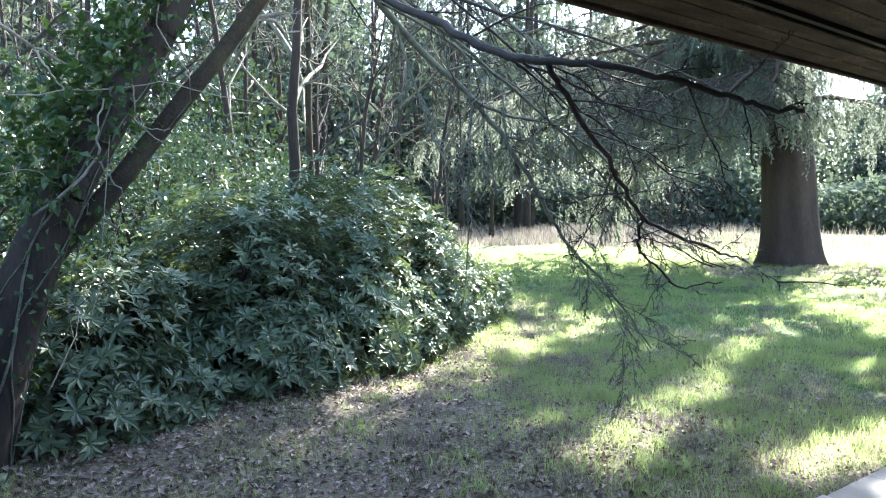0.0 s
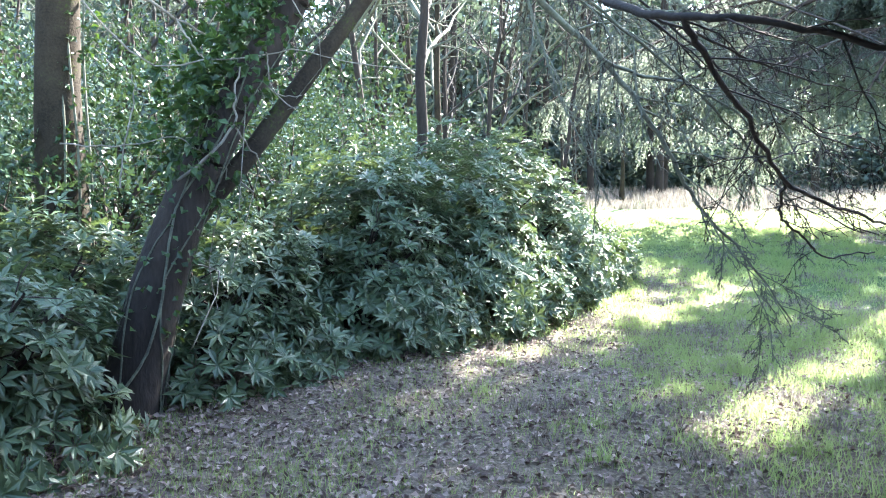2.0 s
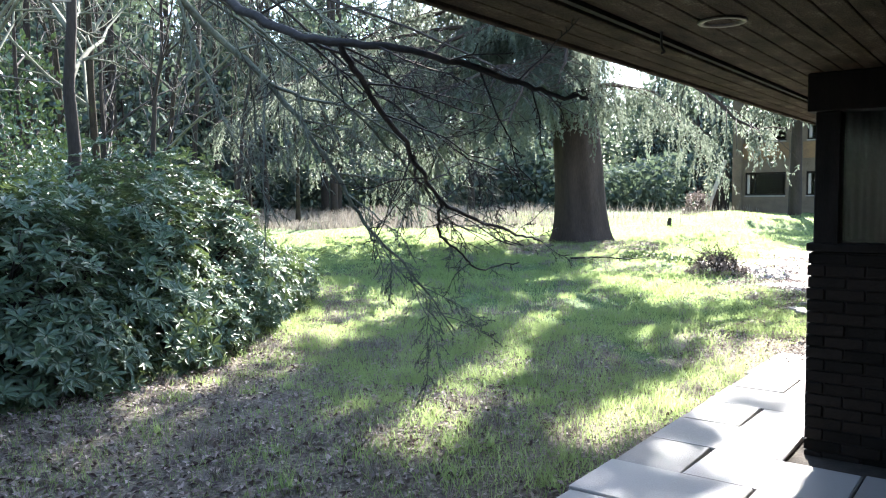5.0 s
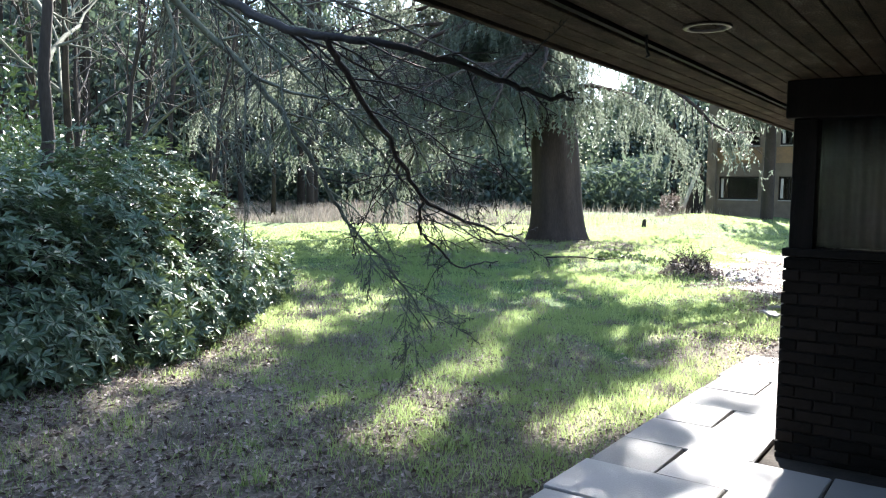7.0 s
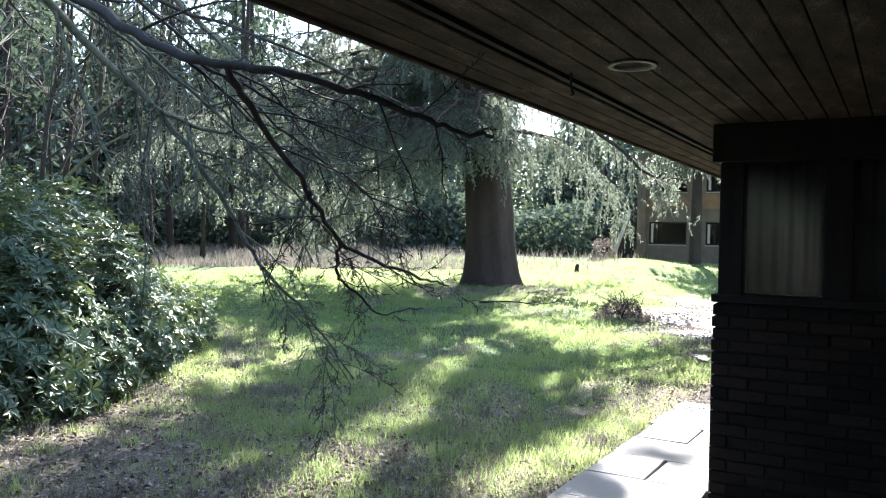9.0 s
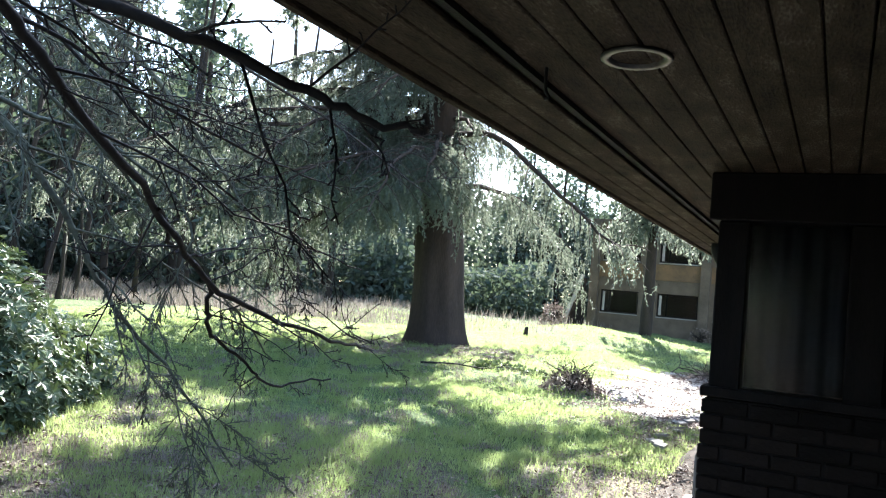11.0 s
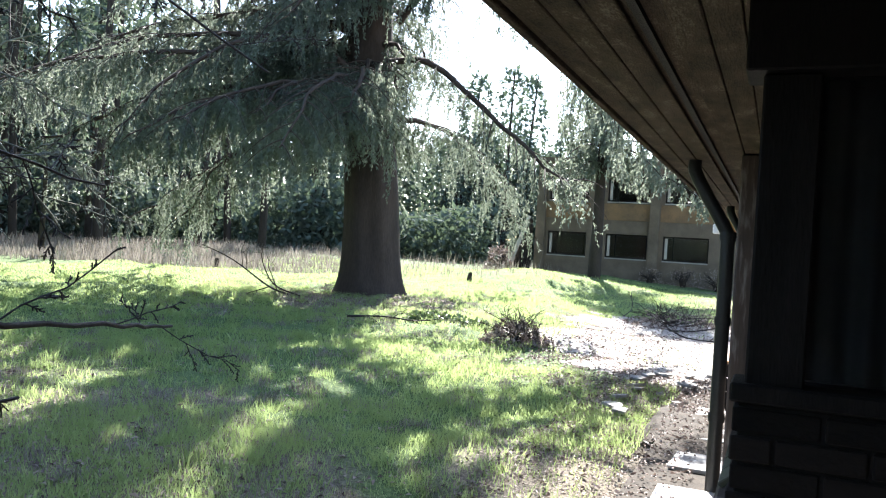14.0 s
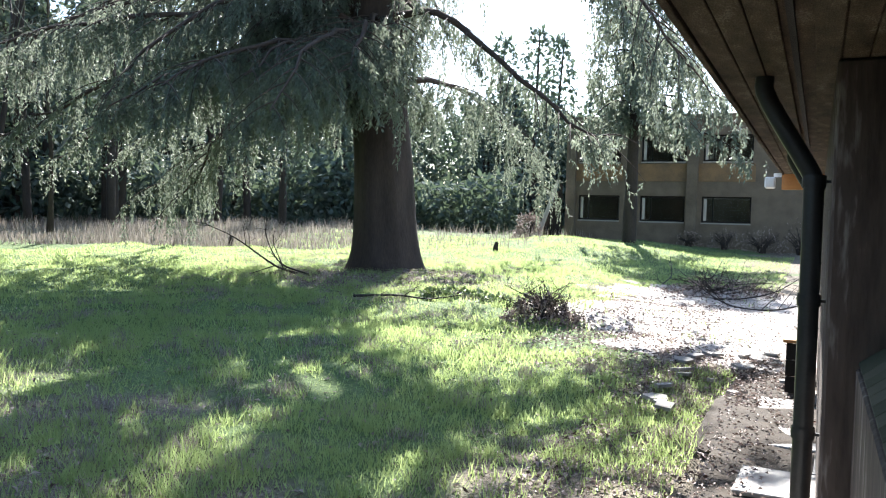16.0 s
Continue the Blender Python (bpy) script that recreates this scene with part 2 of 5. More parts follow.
def bark_tube(path, rad, sides, rs, rough):
    """A tube with ridged, uneven bark: long ridges that wander round the stem, and lumps."""
    v, f = tubes([(path, rad)], sides)
    p = v.reshape(len(path), sides, 3)
    c = np.asarray(path)[:, None]
    ang = np.linspace(0, 2 * np.pi, sides, endpoint=False)[None]
    s = np.cumsum(np.r_[0, np.linalg.norm(np.diff(path, axis=0), axis=1)])[:, None]
    h = 0.0
    for k in (3, 5, 9, 14):
        a, b, q = rs.uniform(0, 6.28, 3)
        h = h + np.sin(ang * k + a + 1.6 * np.sin(s * rs.uniform(1.5, 4.0) + b)) * np.sin(s * rs.uniform(1.0, 3.5) * k**0.5 + q) / k**0.5
    h = h + rs.normal(0, 0.35, (len(path), sides))
    return (c + (p - c) * (1 + rough * h)[..., None]).reshape(-1, 3), f


def spline(ctrl, n):
    """n points on a smooth line through the control points."""
    c = np.asarray(ctrl, float)
    t = np.linspace(0, len(c) - 1, n)
    k = np.clip(t.astype(int), 0, len(c) - 2)
    f = (t - k)[:, None]
    g = np.gradient(c, axis=0)
    a, b, ga, gb_ = c[k], c[k + 1], g[k], g[k + 1]
    return (2 * f**3 - 3 * f**2 + 1) * a + (f**3 - 2 * f**2 + f) * ga + (-2 * f**3 + 3 * f**2) * b + (f**3 - f**2) * gb_


def unit(a):
    return a / (np.linalg.norm(a, axis=-1, keepdims=True) + 1e-9)


def blades(pos, along, normal, length, width, fold=0.25):
    """Leaves with a folded midrib: six corners, four triangles each."""
    al = unit(along)
    s = unit(np.cross(al, normal))
    n = np.cross(s, al)
    L, W = np.asarray(length)[:, None], np.asarray(width)[:, None]
    a = pos
    m1 = pos + al * L * 0.45 - n * L * 0.02
    l = pos + al * L * 0.5 + s * W * 0.5 + n * W * fold
    r = pos + al * L * 0.5 - s * W * 0.5 + n * W * fold
    tip = pos + al * L - n * L * 0.1
    v = np.stack([a, l, m1, r, tip], 1).reshape(-1, 3)
    b = np.arange(len(pos))[:, None] * 5
    f = np.concatenate([b + [[0, 2, 1]], b + [[0, 3, 2]], b + [[2, 4, 1]], b + [[3, 4, 2]]], 0)
    return v, f


def flakes(pos, along, normal, length, width):
    """Plain lozenge leaves for foliage that is never seen close."""
    al = unit(along)
    sd_ = unit(np.cross(al, normal))
    L, W = np.asarray(length)[:, None], np.asarray(width)[:, None]
    v = np.stack([pos, pos + al * L * 0.5 + sd_ * W * 0.5, pos + al * L, pos + al * L * 0.5 - sd_ * W * 0.5], 1).reshape(-1, 3)
    return v, np.arange(len(v)).reshape(-1, 4)


def join(parts):
    V, F, b = [], [], 0
    for v, f in parts:
        V.append(v)
        F.append(f + b)
        b += len(v)
    return np.concatenate(V), np.concatenate(F)


def height(x, y):
    """The lawn: level by the paving, rising past the cedar to a low bank."""
    x, y = np.asarray(x, float), np.asarray(y, float)

    def st(a, b, v):
        t = np.clip((v - a) / (b - a), 0, 1)
        return t * t * (3 - 2 * t)
    h = -0.05 + 0.26 * st(1.0, 15.0, y) * st(-1.5, -7.0, x) + 0.1 * st(6, 20, y) + 0.42 * st(19, 34, y) + 0.4 * st(38, 70, y)
    h = h + 0.25 * st(-12, -30, x)
    h = h + 0.35 * np.exp(-(((x + 8.5) / 3.0) ** 2 + ((y - 27.0) / 3.5) ** 2))
    h = h + st(-1.0, -2.0, x) * 0.03 * (np.sin(x * 1.7 + y * 0.6) + np.sin(y * 1.3 - x * 0.8 + 1.0)) + st(-1.6, -3.0, x) * st(2, 6, y) * 0.035 * np.sin(x * 2.7 + 1.2 * np.sin(y * 1.1)) * np.sin(y * 3.1 + 1.5 * np.sin(x * 0.9))
    return h

# ---- ground ----
def ground():
    xs = np.concatenate([[-2500, -600, -200, -110], np.arange(-70, -24, 3.0), np.arange(-24, 3.0, 0.4), np.arange(4, 40, 4.0), [80, 200, 600, 2500]])
    ys = np.concatenate([[-2500, -600, -200, -60], np.arange(-30, -10, 4.0), np.arange(-9, 30, 0.4), np.arange(31, 90, 3.0), [130, 250, 700, 2500]])
    X, Y = np.meshgrid(xs, ys, indexing="ij")
    Z = height(X, Y)
    under = (X > -0.9) & (Y < 10)
    Z = np.where(under, -0.12, Z)
    v = np.stack([X, Y, Z], -1).reshape(-1, 3)
    nx, ny = X.shape
    i = (np.arange(nx - 1)[:, None] * ny + np.arange(ny - 1)[None, :]).reshape(-1)
    f = np.stack([i, i + ny, i + ny + 1, i + 1], 1)
    ob = part("ground", mesh_of("ground", v, f, TURF, True), TURF)
    tagged(ob, "mossy green lawn with brown leaf litter, rising gently to a far bank", "ground", kind="structure")


ground()

# ---- veranda building ----
W_X, EAVE = 0.03, -0.75


def veranda():
    # ceiling of narrow boards with a vent strip
    bm = bmesh.new()
    x = EAVE + 0.03
    while x < 3.0:
        w = 0.114
        if abs(x + 0.36) < 0.058:
            x += 0.06
            continue
        box(x + 0.003, -11.0, 2.40, x + w - 0.003, 12.6, 2.42, 0.004, bm)
        x += w
    box(EAVE + 0.03, -11.0, 2.427, 3.0, 12.6, 2.44, 0, bm)
    tagged(part("ceiling", bm, BOARD), "weathered pine board soffit with dark gaps under the eaves", "ceiling", kind="structure")
    strip = box(-0.352, -11, 2.404, -0.325, 12.6, 2.425)
    tagged(part("trim", strip, DARKWOOD), "dark vent strip between the soffit boards", "trim", kind="structure")
    roof = bmesh.new()
    box(EAVE - 0.03, -11.2, 2.47, 5.0, 12.7, 2.60, 0.01, roof)
    tagged(part("roof", roof, CONCRETE), "flat felted roof over the veranda", "roof", kind="structure")
    tagged(part("fascia", box(EAVE - 0.005, -11.1, 2.385, EAVE + 0.027, 12.6, 2.468, 0.004), BOARD), "weathered pale fascia board along the eaves", "fascia", kind="structure")
    tagged(part("end_fascia", box(EAVE - 0.002, 12.603, 2.16, 0.0, 12.635, 2.468, 0.004), ORANGEWOOD), "orange stained end fascia board of the eaves", "fascia", kind="structure")
    tagged(part("wall_east", box(2.6, -11.0, -0.1, 2.85, -0.003, 2.398), RENDERW), "grey rendered wall at the back of the veranda", "wall", kind="structure")
    tagged(part("wall_south", box(-0.3, -11.3, -0.1, 2.85, -11.003, 2.398), RENDERW), "grey rendered end wall of the veranda", "wall", kind="structure")
    tagged(part("wall_room", box(4.75, -0.003, -0.1, 5.0, 12.6, 2.398), RENDERW), "plain back wall of the room behind the long window", "wall", kind="structure")
    tagged(part("wall_north", box(0.253, 12.4, -0.1, 4.747, 12.6, 2.398), RENDERW), "plain end wall of the low building", "wall", kind="structure")
    tagged(part("floor", box(0.26, 0.23, -0.1, 4.747, 12.397, 0.0), CONCRETE), "bare concrete floor of the room", "floor", kind="structure")
    tagged(part("ceiling_room", box(3.003, -0.2, 2.40, 5.0, 12.6, 2.44), BOARD), "boarded ceiling of the room", "ceiling", kind="structure")


veranda()


def slabs():
    bed = tagged(part("pavement", box(-0.85, -11.0, -0.10, 2.6, 11.5, -0.035), SOIL), "worn concrete slab pavement beside the lawn", "pavement", kind="structure")
    shapes = {}
    for w in (0.44, 0.88):
        for i in range(4):
            bm = box(0.011, 0.004, -0.034, w - 0.011, 0.581, 0.0, 0.006)
            for v in bm.verts:
                v.co.x += rng.normal(0, 0.004)
                v.co.y += rng.normal(0, 0.002)
            me = bpy.data.meshes.new("paving_slab")
            bm.to_mesh(me)
            bm.free()
            me.materials.append(SLAB)
            shapes[w, i] = me
    for k in range(-17, 18):
        y = -0.87 + 0.585 * k
        x = (-0.62 if y > 2.7 else -0.90) + rng.normal(0, 0.012)
        w = 0.44 if k % 2 == 0 else 0.88
        while x < 2.5:
            inside = x > -0.1 and y > -0.35
            gone = (y > 5.6 and rng.random() < 0.3) or y > 9.2 or (x < -0.6 and y > 3.4 and w < 0.5)
            if not inside and not gone:
                o = part("paving_slab", shapes[w, int(rng.integers(4))], SLAB, bed)
                o.matrix_basis = pose(x + rng.normal(0, 0.003), y + rng.normal(0, 0.002), rng.normal(0.0, 0.003), rng.normal(0, 0.3), rng.normal(0, 0.3), rng.normal(0, 0.25))
            x += w
            w = 0.88


def pier():
    """The end wall that stands across the veranda, and the long window wall beyond it."""
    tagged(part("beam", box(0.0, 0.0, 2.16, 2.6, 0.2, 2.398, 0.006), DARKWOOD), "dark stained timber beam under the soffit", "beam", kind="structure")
    # wall and bricks take the colours darkened to stand in for shade
    wall = tagged(part("wall_end", box(0.035, 0.03, -0.1, 2.6, 0.22, 1.28, 0.004), MORTAR_SHADED), "brick wall across the veranda, deep shade painted into its colour", "wall", kind="structure")
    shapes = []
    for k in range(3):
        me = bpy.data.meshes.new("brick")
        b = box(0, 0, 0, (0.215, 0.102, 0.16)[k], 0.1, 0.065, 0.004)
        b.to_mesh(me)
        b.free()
        me.materials.append(BRICK_SHADED)
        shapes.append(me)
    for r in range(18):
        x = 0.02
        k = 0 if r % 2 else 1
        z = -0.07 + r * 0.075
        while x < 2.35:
            part("brick", shapes[k], BRICK_SHADED, wall).matrix_basis = pose(x + rng.normal(0, 0.002), 0.016 + rng.normal(0, 0.003), z, rz=rng.normal(0, 0.5))
            x += (0.215, 0.102)[k] + 0.01
            k = 0
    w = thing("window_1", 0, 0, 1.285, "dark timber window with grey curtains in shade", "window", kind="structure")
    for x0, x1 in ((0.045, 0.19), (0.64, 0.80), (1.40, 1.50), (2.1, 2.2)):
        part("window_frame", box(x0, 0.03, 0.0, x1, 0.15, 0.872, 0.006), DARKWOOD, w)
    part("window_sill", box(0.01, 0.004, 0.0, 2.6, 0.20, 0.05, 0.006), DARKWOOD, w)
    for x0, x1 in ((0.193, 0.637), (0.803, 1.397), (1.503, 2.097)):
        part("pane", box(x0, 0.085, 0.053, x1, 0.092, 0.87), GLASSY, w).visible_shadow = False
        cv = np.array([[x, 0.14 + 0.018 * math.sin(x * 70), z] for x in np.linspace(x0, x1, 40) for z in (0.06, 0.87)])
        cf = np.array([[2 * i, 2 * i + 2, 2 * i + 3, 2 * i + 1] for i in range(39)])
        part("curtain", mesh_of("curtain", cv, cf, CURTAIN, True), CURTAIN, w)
    # long wall along the path
    tagged(part("wall_west", box(W_X - 0.055, 0.223, -0.1, W_X + 0.22, 3.447, 0.965, 0.01), RENDERW), "rough weathered low wall below the long window", "wall", kind="structure")
    tagged(part("wall_west_far", box(-0.16, 3.45, -0.1, W_X + 0.22, 12.6, 2.398, 0.015), RENDERW), "rough pale-streaked wall beyond the long window", "wall", kind="structure")
    tagged(part("beam", box(W_X + 0.03, 0.203, 2.22, W_X + 0.2, 3.447, 2.398, 0.006), DARKWOOD), "dark timber window head along the wall", "beam", kind="structure")
    lw = thing("window_2", W_X, 0.26, 1.03, "dark timber window with grey blinds above a tiled sill", "window", kind="structure")
    y = 0.0
    for k in range(4):
        part("window_frame", box(0.06, y, 0.05, 0.13, y + 0.07, 1.19, 0.006), DARKWOOD, lw)
        if k < 3:
            part("pane", box(0.078, y + 0.073, 0.053, 0.085, y + 0.997, 1.19), GLASSY, lw).visible_shadow = False
            part("blind", box(0.10, y + 0.073, 0.06, 0.11, y + 0.997, 1.19), BLIND, lw, "grey drawn blind")
        y += 1.0
    for k in range(19):
        part("sill_tile", box(-0.075, 0, -0.02, 0.12, 0.159, 0.0, 0.004), SILL, lw, "", pose(0.01, k * 0.165, 0.015 + rng.normal(0, 0.0015), 0, -38 + rng.normal(0, 0.8), 0))


slabs()
pier()


def downpipe(y):
    p = thing("downpipe", -0.24, y, 0, "black plastic rainwater downpipe with a swan neck at the eaves", "downpipe", "rainwater pipes")
    v, f = tubes([([(0, 0, -0.02), (0, 0, 0.9), (0, 0, 1.83)], [0.05] * 3)], 12)
    part("pipe", mesh_of("pipe", v, f, BLACKP, True), BLACKP, p)
    v, f = tubes([(spline([(0, 0, 1.80), (-0.01, 0, 1.88), (-0.24, 0, 2.28), (-0.26, 0, 2.40)], 12), [0.048] * 12)], 12)
    part("swan_neck", mesh_of("swan_neck", v, f, BLACKP, True), BLACKP, p)
    for z in (0.5, 1.2, 1.82):
        v, f = tubes([([(0, 0, z), (0, 0, z + 0.03), (0, 0, z + 0.06)], [0.058, 0.06, 0.058])], 12)
        part("collar", mesh_of("collar", v, f, BLACKP, True), BLACKP, p)
        part("bracket", box(0.045, -0.012, z + 0.02, 0.085, 0.012, z + 0.035), BLACKP, p)
    return p


downpipe(3.87)
downpipe(8.6)


def downlight():
    p = thing("downlight", 0.047, -1.86, 2.398, "round metal recessed downlight in the boarded soffit", "ceiling light")
    a = np.linspace(0, 2 * np.pi, 28, endpoint=False)
    prof = [(0.103, 0.0), (0.105, -0.006), (0.099, -0.010), (0.080, -0.008), (0.072, 0.02)]
    v = np.array([[r * math.cos(t), r * math.sin(t), z] for r, z in prof for t in a])
    f = np.array([[k * 28 + i, k * 28 + (i + 1) % 28, (k + 1) * 28 + (i + 1) % 28, (k + 1) * 28 + i] for k in range(4) for i in range(28)])
    part("rim", mesh_of("rim", v, f, METAL, True), METAL, p)
    bm = bmesh.new()
    bmesh.ops.create_circle(bm, cap_ends=True, segments=28, radius=0.076, matrix=Matrix.Translation((0, 0, 0.004)))
    part("lens", bm, RENDERW, p, "dull frosted lens, unlit")


downlight()


def hook():
    v, f = tubes([(spline([(0, 0, 0.01), (0, 0, -0.04), (0.004, 0, -0.075), (0.015, 0, -0.095), (0.0, 0.0, -0.10)], 14), [0.006] * 14)], 6)
    ob = part("hook", mesh_of("hook", v, f, BLACKP, True), BLACKP)
    ob.matrix_basis = pose(-0.25, -1.8, 2.40)
    tagged(ob, "thin rusty wire hook hanging from the soffit", "hook")


hook()


# ---- far building ----
def office():
    B_Y = 34.2
    g = 0.2
    h = thing("office_building", -10.6, B_Y, g, "two-storey flat-roofed brown brick building with dark windows", "building")
    top = 6.15 - g
    def wx(a):
        return a + 10.6
    cols = [(-10.05, -8.2), (-7.3, -5.41), (-4.72, -2.75)]
    rows = [(1.62, 2.72), (4.2, 5.32)]
    # wall built round its openings
    edges = [-10.6] + [c for p in cols for c in p] + [4.0]
    for i in range(0, len(edges), 2):
        part("wall", box(wx(edges[i]), 0, 0, wx(edges[i + 1]), 0.3, top - 0.12), FARBRICK, h)
    for a, b in cols:
        zs = [g] + [z for r in rows for z in r] + [6.03]
        for i in range(0, len(zs), 2):
            part("wall", box(wx(a), 0.003, zs[i] - g, wx(b), 0.297, zs[i + 1] - g), FARBRICK, h)
        for z0, z1 in rows:
            w = part("window", box(wx(a) + 0.003, 0.12, z0 - g + 0.003, wx(b) - 0.003, 0.13, z1 - g - 0.003), GLASSY, h, "dark window pane with aluminium frame")
            for x0, x1 in ((wx(a), wx(a) + 0.06), (wx(b) - 0.06, wx(b)), (wx(a) + 0.42, wx(a) + 0.47)):
                part("frame", box(x0 + 0.003, 0.09, z0 - g, x1 - 0.003, 0.15, z1 - g), DARKWOOD, w)
            for q0, q1 in ((z0 - g, z0 - g + 0.06), (z1 - g - 0.06, z1 - g)):
                part("frame", box(wx(a) + 0.06, 0.092, q0, wx(b) - 0.06, 0.148, q1), DARKWOOD, w)
            part("sill", box(wx(a), -0.05, z0 - g - 0.06, wx(b), 0.1, z0 - g - 0.004), CONCRETE, w)
            part("light_strip", box(wx(a) + 0.08, 0.10, z0 - g + 0.08, wx(a) + 0.2, 0.118, z1 - g - 0.1), PALEWOOD, w, "pale edge of a blind")
        part("panel", box(wx(a) - 0.15, -0.02, 3.35 - g, wx(b) + 0.12, -0.004, 4.1 - g, 0.004), RUST, h, "rust-brown panel below the upper windows")
    part("parapet", box(-0.05, -0.05, top - 0.12, 14.7, 9, top + 0.05), FARBRICK, h)
    part("back_wall", box(0, 8.7, 0, 14.6, 9, top - 0.12), FARBRICK, h)
    part("side_wall", box(-0.0, 0.303, 0, 0.3, 8.697, top - 0.12), FARBRICK, h)
    part("side_wall", box(14.3, 0.303, 0, 14.6, 8.697, top - 0.12), FARBRICK, h)
    part("floor", box(0.303, 0.303, 2.7, 14.297, 8.697, 2.9), CONCRETE, h)
    for x in (-10.6, -5.33):
        part("pilaster", box(wx(x), -0.22, 0, wx(x) + 0.42, -0.003, top - 0.12), FARBRICK, h)


office()


# ---- trees ----
def grow(path, radii, out, level, rs, droop=0.0, count=8, ratio=0.55, spread=0.9, up=0.15, start=0.25):
    """Adds a branch and its side branches to out."""
    out.append((path, radii))
    if level <= 0:
        return
    p = np.asarray(path)
    length = np.linalg.norm(np.diff(p, axis=0), axis=1).sum()
    for k in range(count):
        s = start + (1 - start) * (k + rs.random()) / count
        i = min(int(s * (len(p) - 1)), len(p) - 2)
        f = s * (len(p) - 1) - i
        q = p[i] * (1 - f) + p[i + 1] * f
        r = radii[i] * (1 - f) + radii[i + 1] * f
        d = unit(p[i + 1] - p[i])
        side = unit(np.cross(d, rs.normal(size=3)))
        d2 = unit(d * (1 - 0.5 * spread) + side * spread + np.array([0, 0, up]))
        l2 = length * ratio * (1.15 - 0.7 * s) * rs.uniform(0.6, 1.25)
        n = 6 if level > 1 else 4
        t = np.linspace(0, 1, n)[:, None]
        bend = np.cumsum(rs.normal(0, 0.055 * l2, (n, 3)), 0)
        q2 = q + d2 * l2 * t + bend * t + np.array([0, 0, -droop * l2]) * t**2
        r0 = min(r * 0.62, 0.02 + l2 * 0.02)
        grow(q2, np.linspace(r0, max(r0 * 0.25, 0.0035), n), out, level - 1, rs, droop, max(3, int(count * 0.75)), ratio, spread, up, 0.2)


def twigs(paths):
    """Thick limbs as round tubes, thin twigs as three-sided ones."""
    a = [q for q in paths if q[1][0] > 0.014]
    b = [q for q in paths if q[1][0] <= 0.014]
    return join([tubes(q, k) for q, k in ((a, 6), (b, 3)) if q])


def bare_tree(x, y, base, lean, h, r, seed, label, material=TWIG, level=3, count=9, name="bare_tree", spread=0.85, droop=0.08, group="bare trees of the wood", start=0.3):
    rs = np.random.default_rng(seed)
    z = float(height(x, y)) - 0.08
    t = thing(name, x, y, z, label, "tree", group)
    n = 12
    s = np.linspace(0, 1, n)[:, None]
    trunk = np.array([lean[0], lean[1], 0.0])[None] * h * s + np.array([0, 0, h]) * s + np.cumsum(rs.normal(0, 0.012 * h, (n, 3)), 0) * s
    rad = r * (1 - 0.85 * s[:, 0]) * (1 + 0.5 * np.exp(-s[:, 0] * 22))
    v, f = bark_tube(spline(trunk, 90), np.interp(np.linspace(0, 1, 90), s[:, 0], rad), 24, rs, 0.04) if r > 0.2 else tubes([(trunk, rad)], 12)
    part("trunk", mesh_of("trunk", v, f, base, True), base, t)
    out = []
    grow(trunk, rad, out, level, rs, droop, count, 0.42, spread, 0.2, start)
    v, f = twigs(out[1:])
    part("branchwork", mesh_of("branchwork", v, f, material, True), material, t)
    return t


def leaf_cloud(pts, out, length, width, rs, spread=0.8, per=1, fold=0.25, hang=0.0, plain=False):
    """Leaves at pts that point along out, fanned."""
    P, A, N = [], [], []
    for k in range(per):
        d = unit(out + rs.normal(0, spread, out.shape) + np.array([0, 0, -hang]))
        P.append(pts)
        A.append(d)
        N.append(unit(np.cross(d, rs.normal(size=out.shape))) * 0.6 + np.array([0, 0, 0.9]))
    P, A, N = map(np.concatenate, (P, A, N))
    m = len(P)
    if plain:
        return flakes(P, A, N, length * rs.uniform(0.65, 1.25, m), width * rs.uniform(0.7, 1.2, m))
    return blades(P, A, N, length * rs.uniform(0.65, 1.25, m), width * rs.uniform(0.7, 1.2, m), fold)


def shell(c, r, n, rs, low=0.0, inner=0.75):
    """Points and outward directions on the upper lumpy shell of an ellipsoid standing on the ground."""
    d = unit(rs.normal(size=(n, 3)))
    d[:, 2] = np.abs(d[:, 2]) * 1.0 - 0.12
    d = unit(d)
    lump = 1 + 0.12 * np.sin(d[:, 0] * 7 + c[0] * 3) * np.sin(d[:, 1] * 6 + c[1]) + 0.1 * np.sin(d[:, 2] * 9 + c[0])
    k = rs.uniform(inner, 1.03, n) * lump
    p = np.asarray(c) + d * np.asarray(r) * k[:, None]
    p[:, 2] = np.maximum(p[:, 2], height(p[:, 0], p[:, 1]) + 0.03)
    return p, d


def rosettes(p, d, length, width, rs, k=8):
    """Whorls of leaves that lie open to the light."""
    ax = unit(d * 0.8 + np.array([0, 0, 0.55]) + rs.normal(0, 0.28, d.shape))
    u = unit(np.cross(ax, rs.normal(size=ax.shape)))
    w = np.cross(ax, u)
    P, A, N = [], [], []
    ph = rs.uniform(0, 6.28, len(p))
    for i in range(k):
        a = ph + i * 6.283 / k + rs.normal(0, 0.15, len(p))
        rad = u * np.cos(a)[:, None] + w * np.sin(a)[:, None]
        t = rs.uniform(0.15, 0.75, len(p))[:, None]
        dr = unit(rad + ax * t + np.array([0, 0, -0.2]))
        P.append(p + rad * 0.008)
        A.append(dr)
        N.append(ax)
    P, A, N = map(np.concatenate, (P, A, N))
    m = len(P)
    return blades(P, A, N, length * rs.uniform(0.7, 1.2, m), width * rs.uniform(0.75, 1.15, m), 0.14)


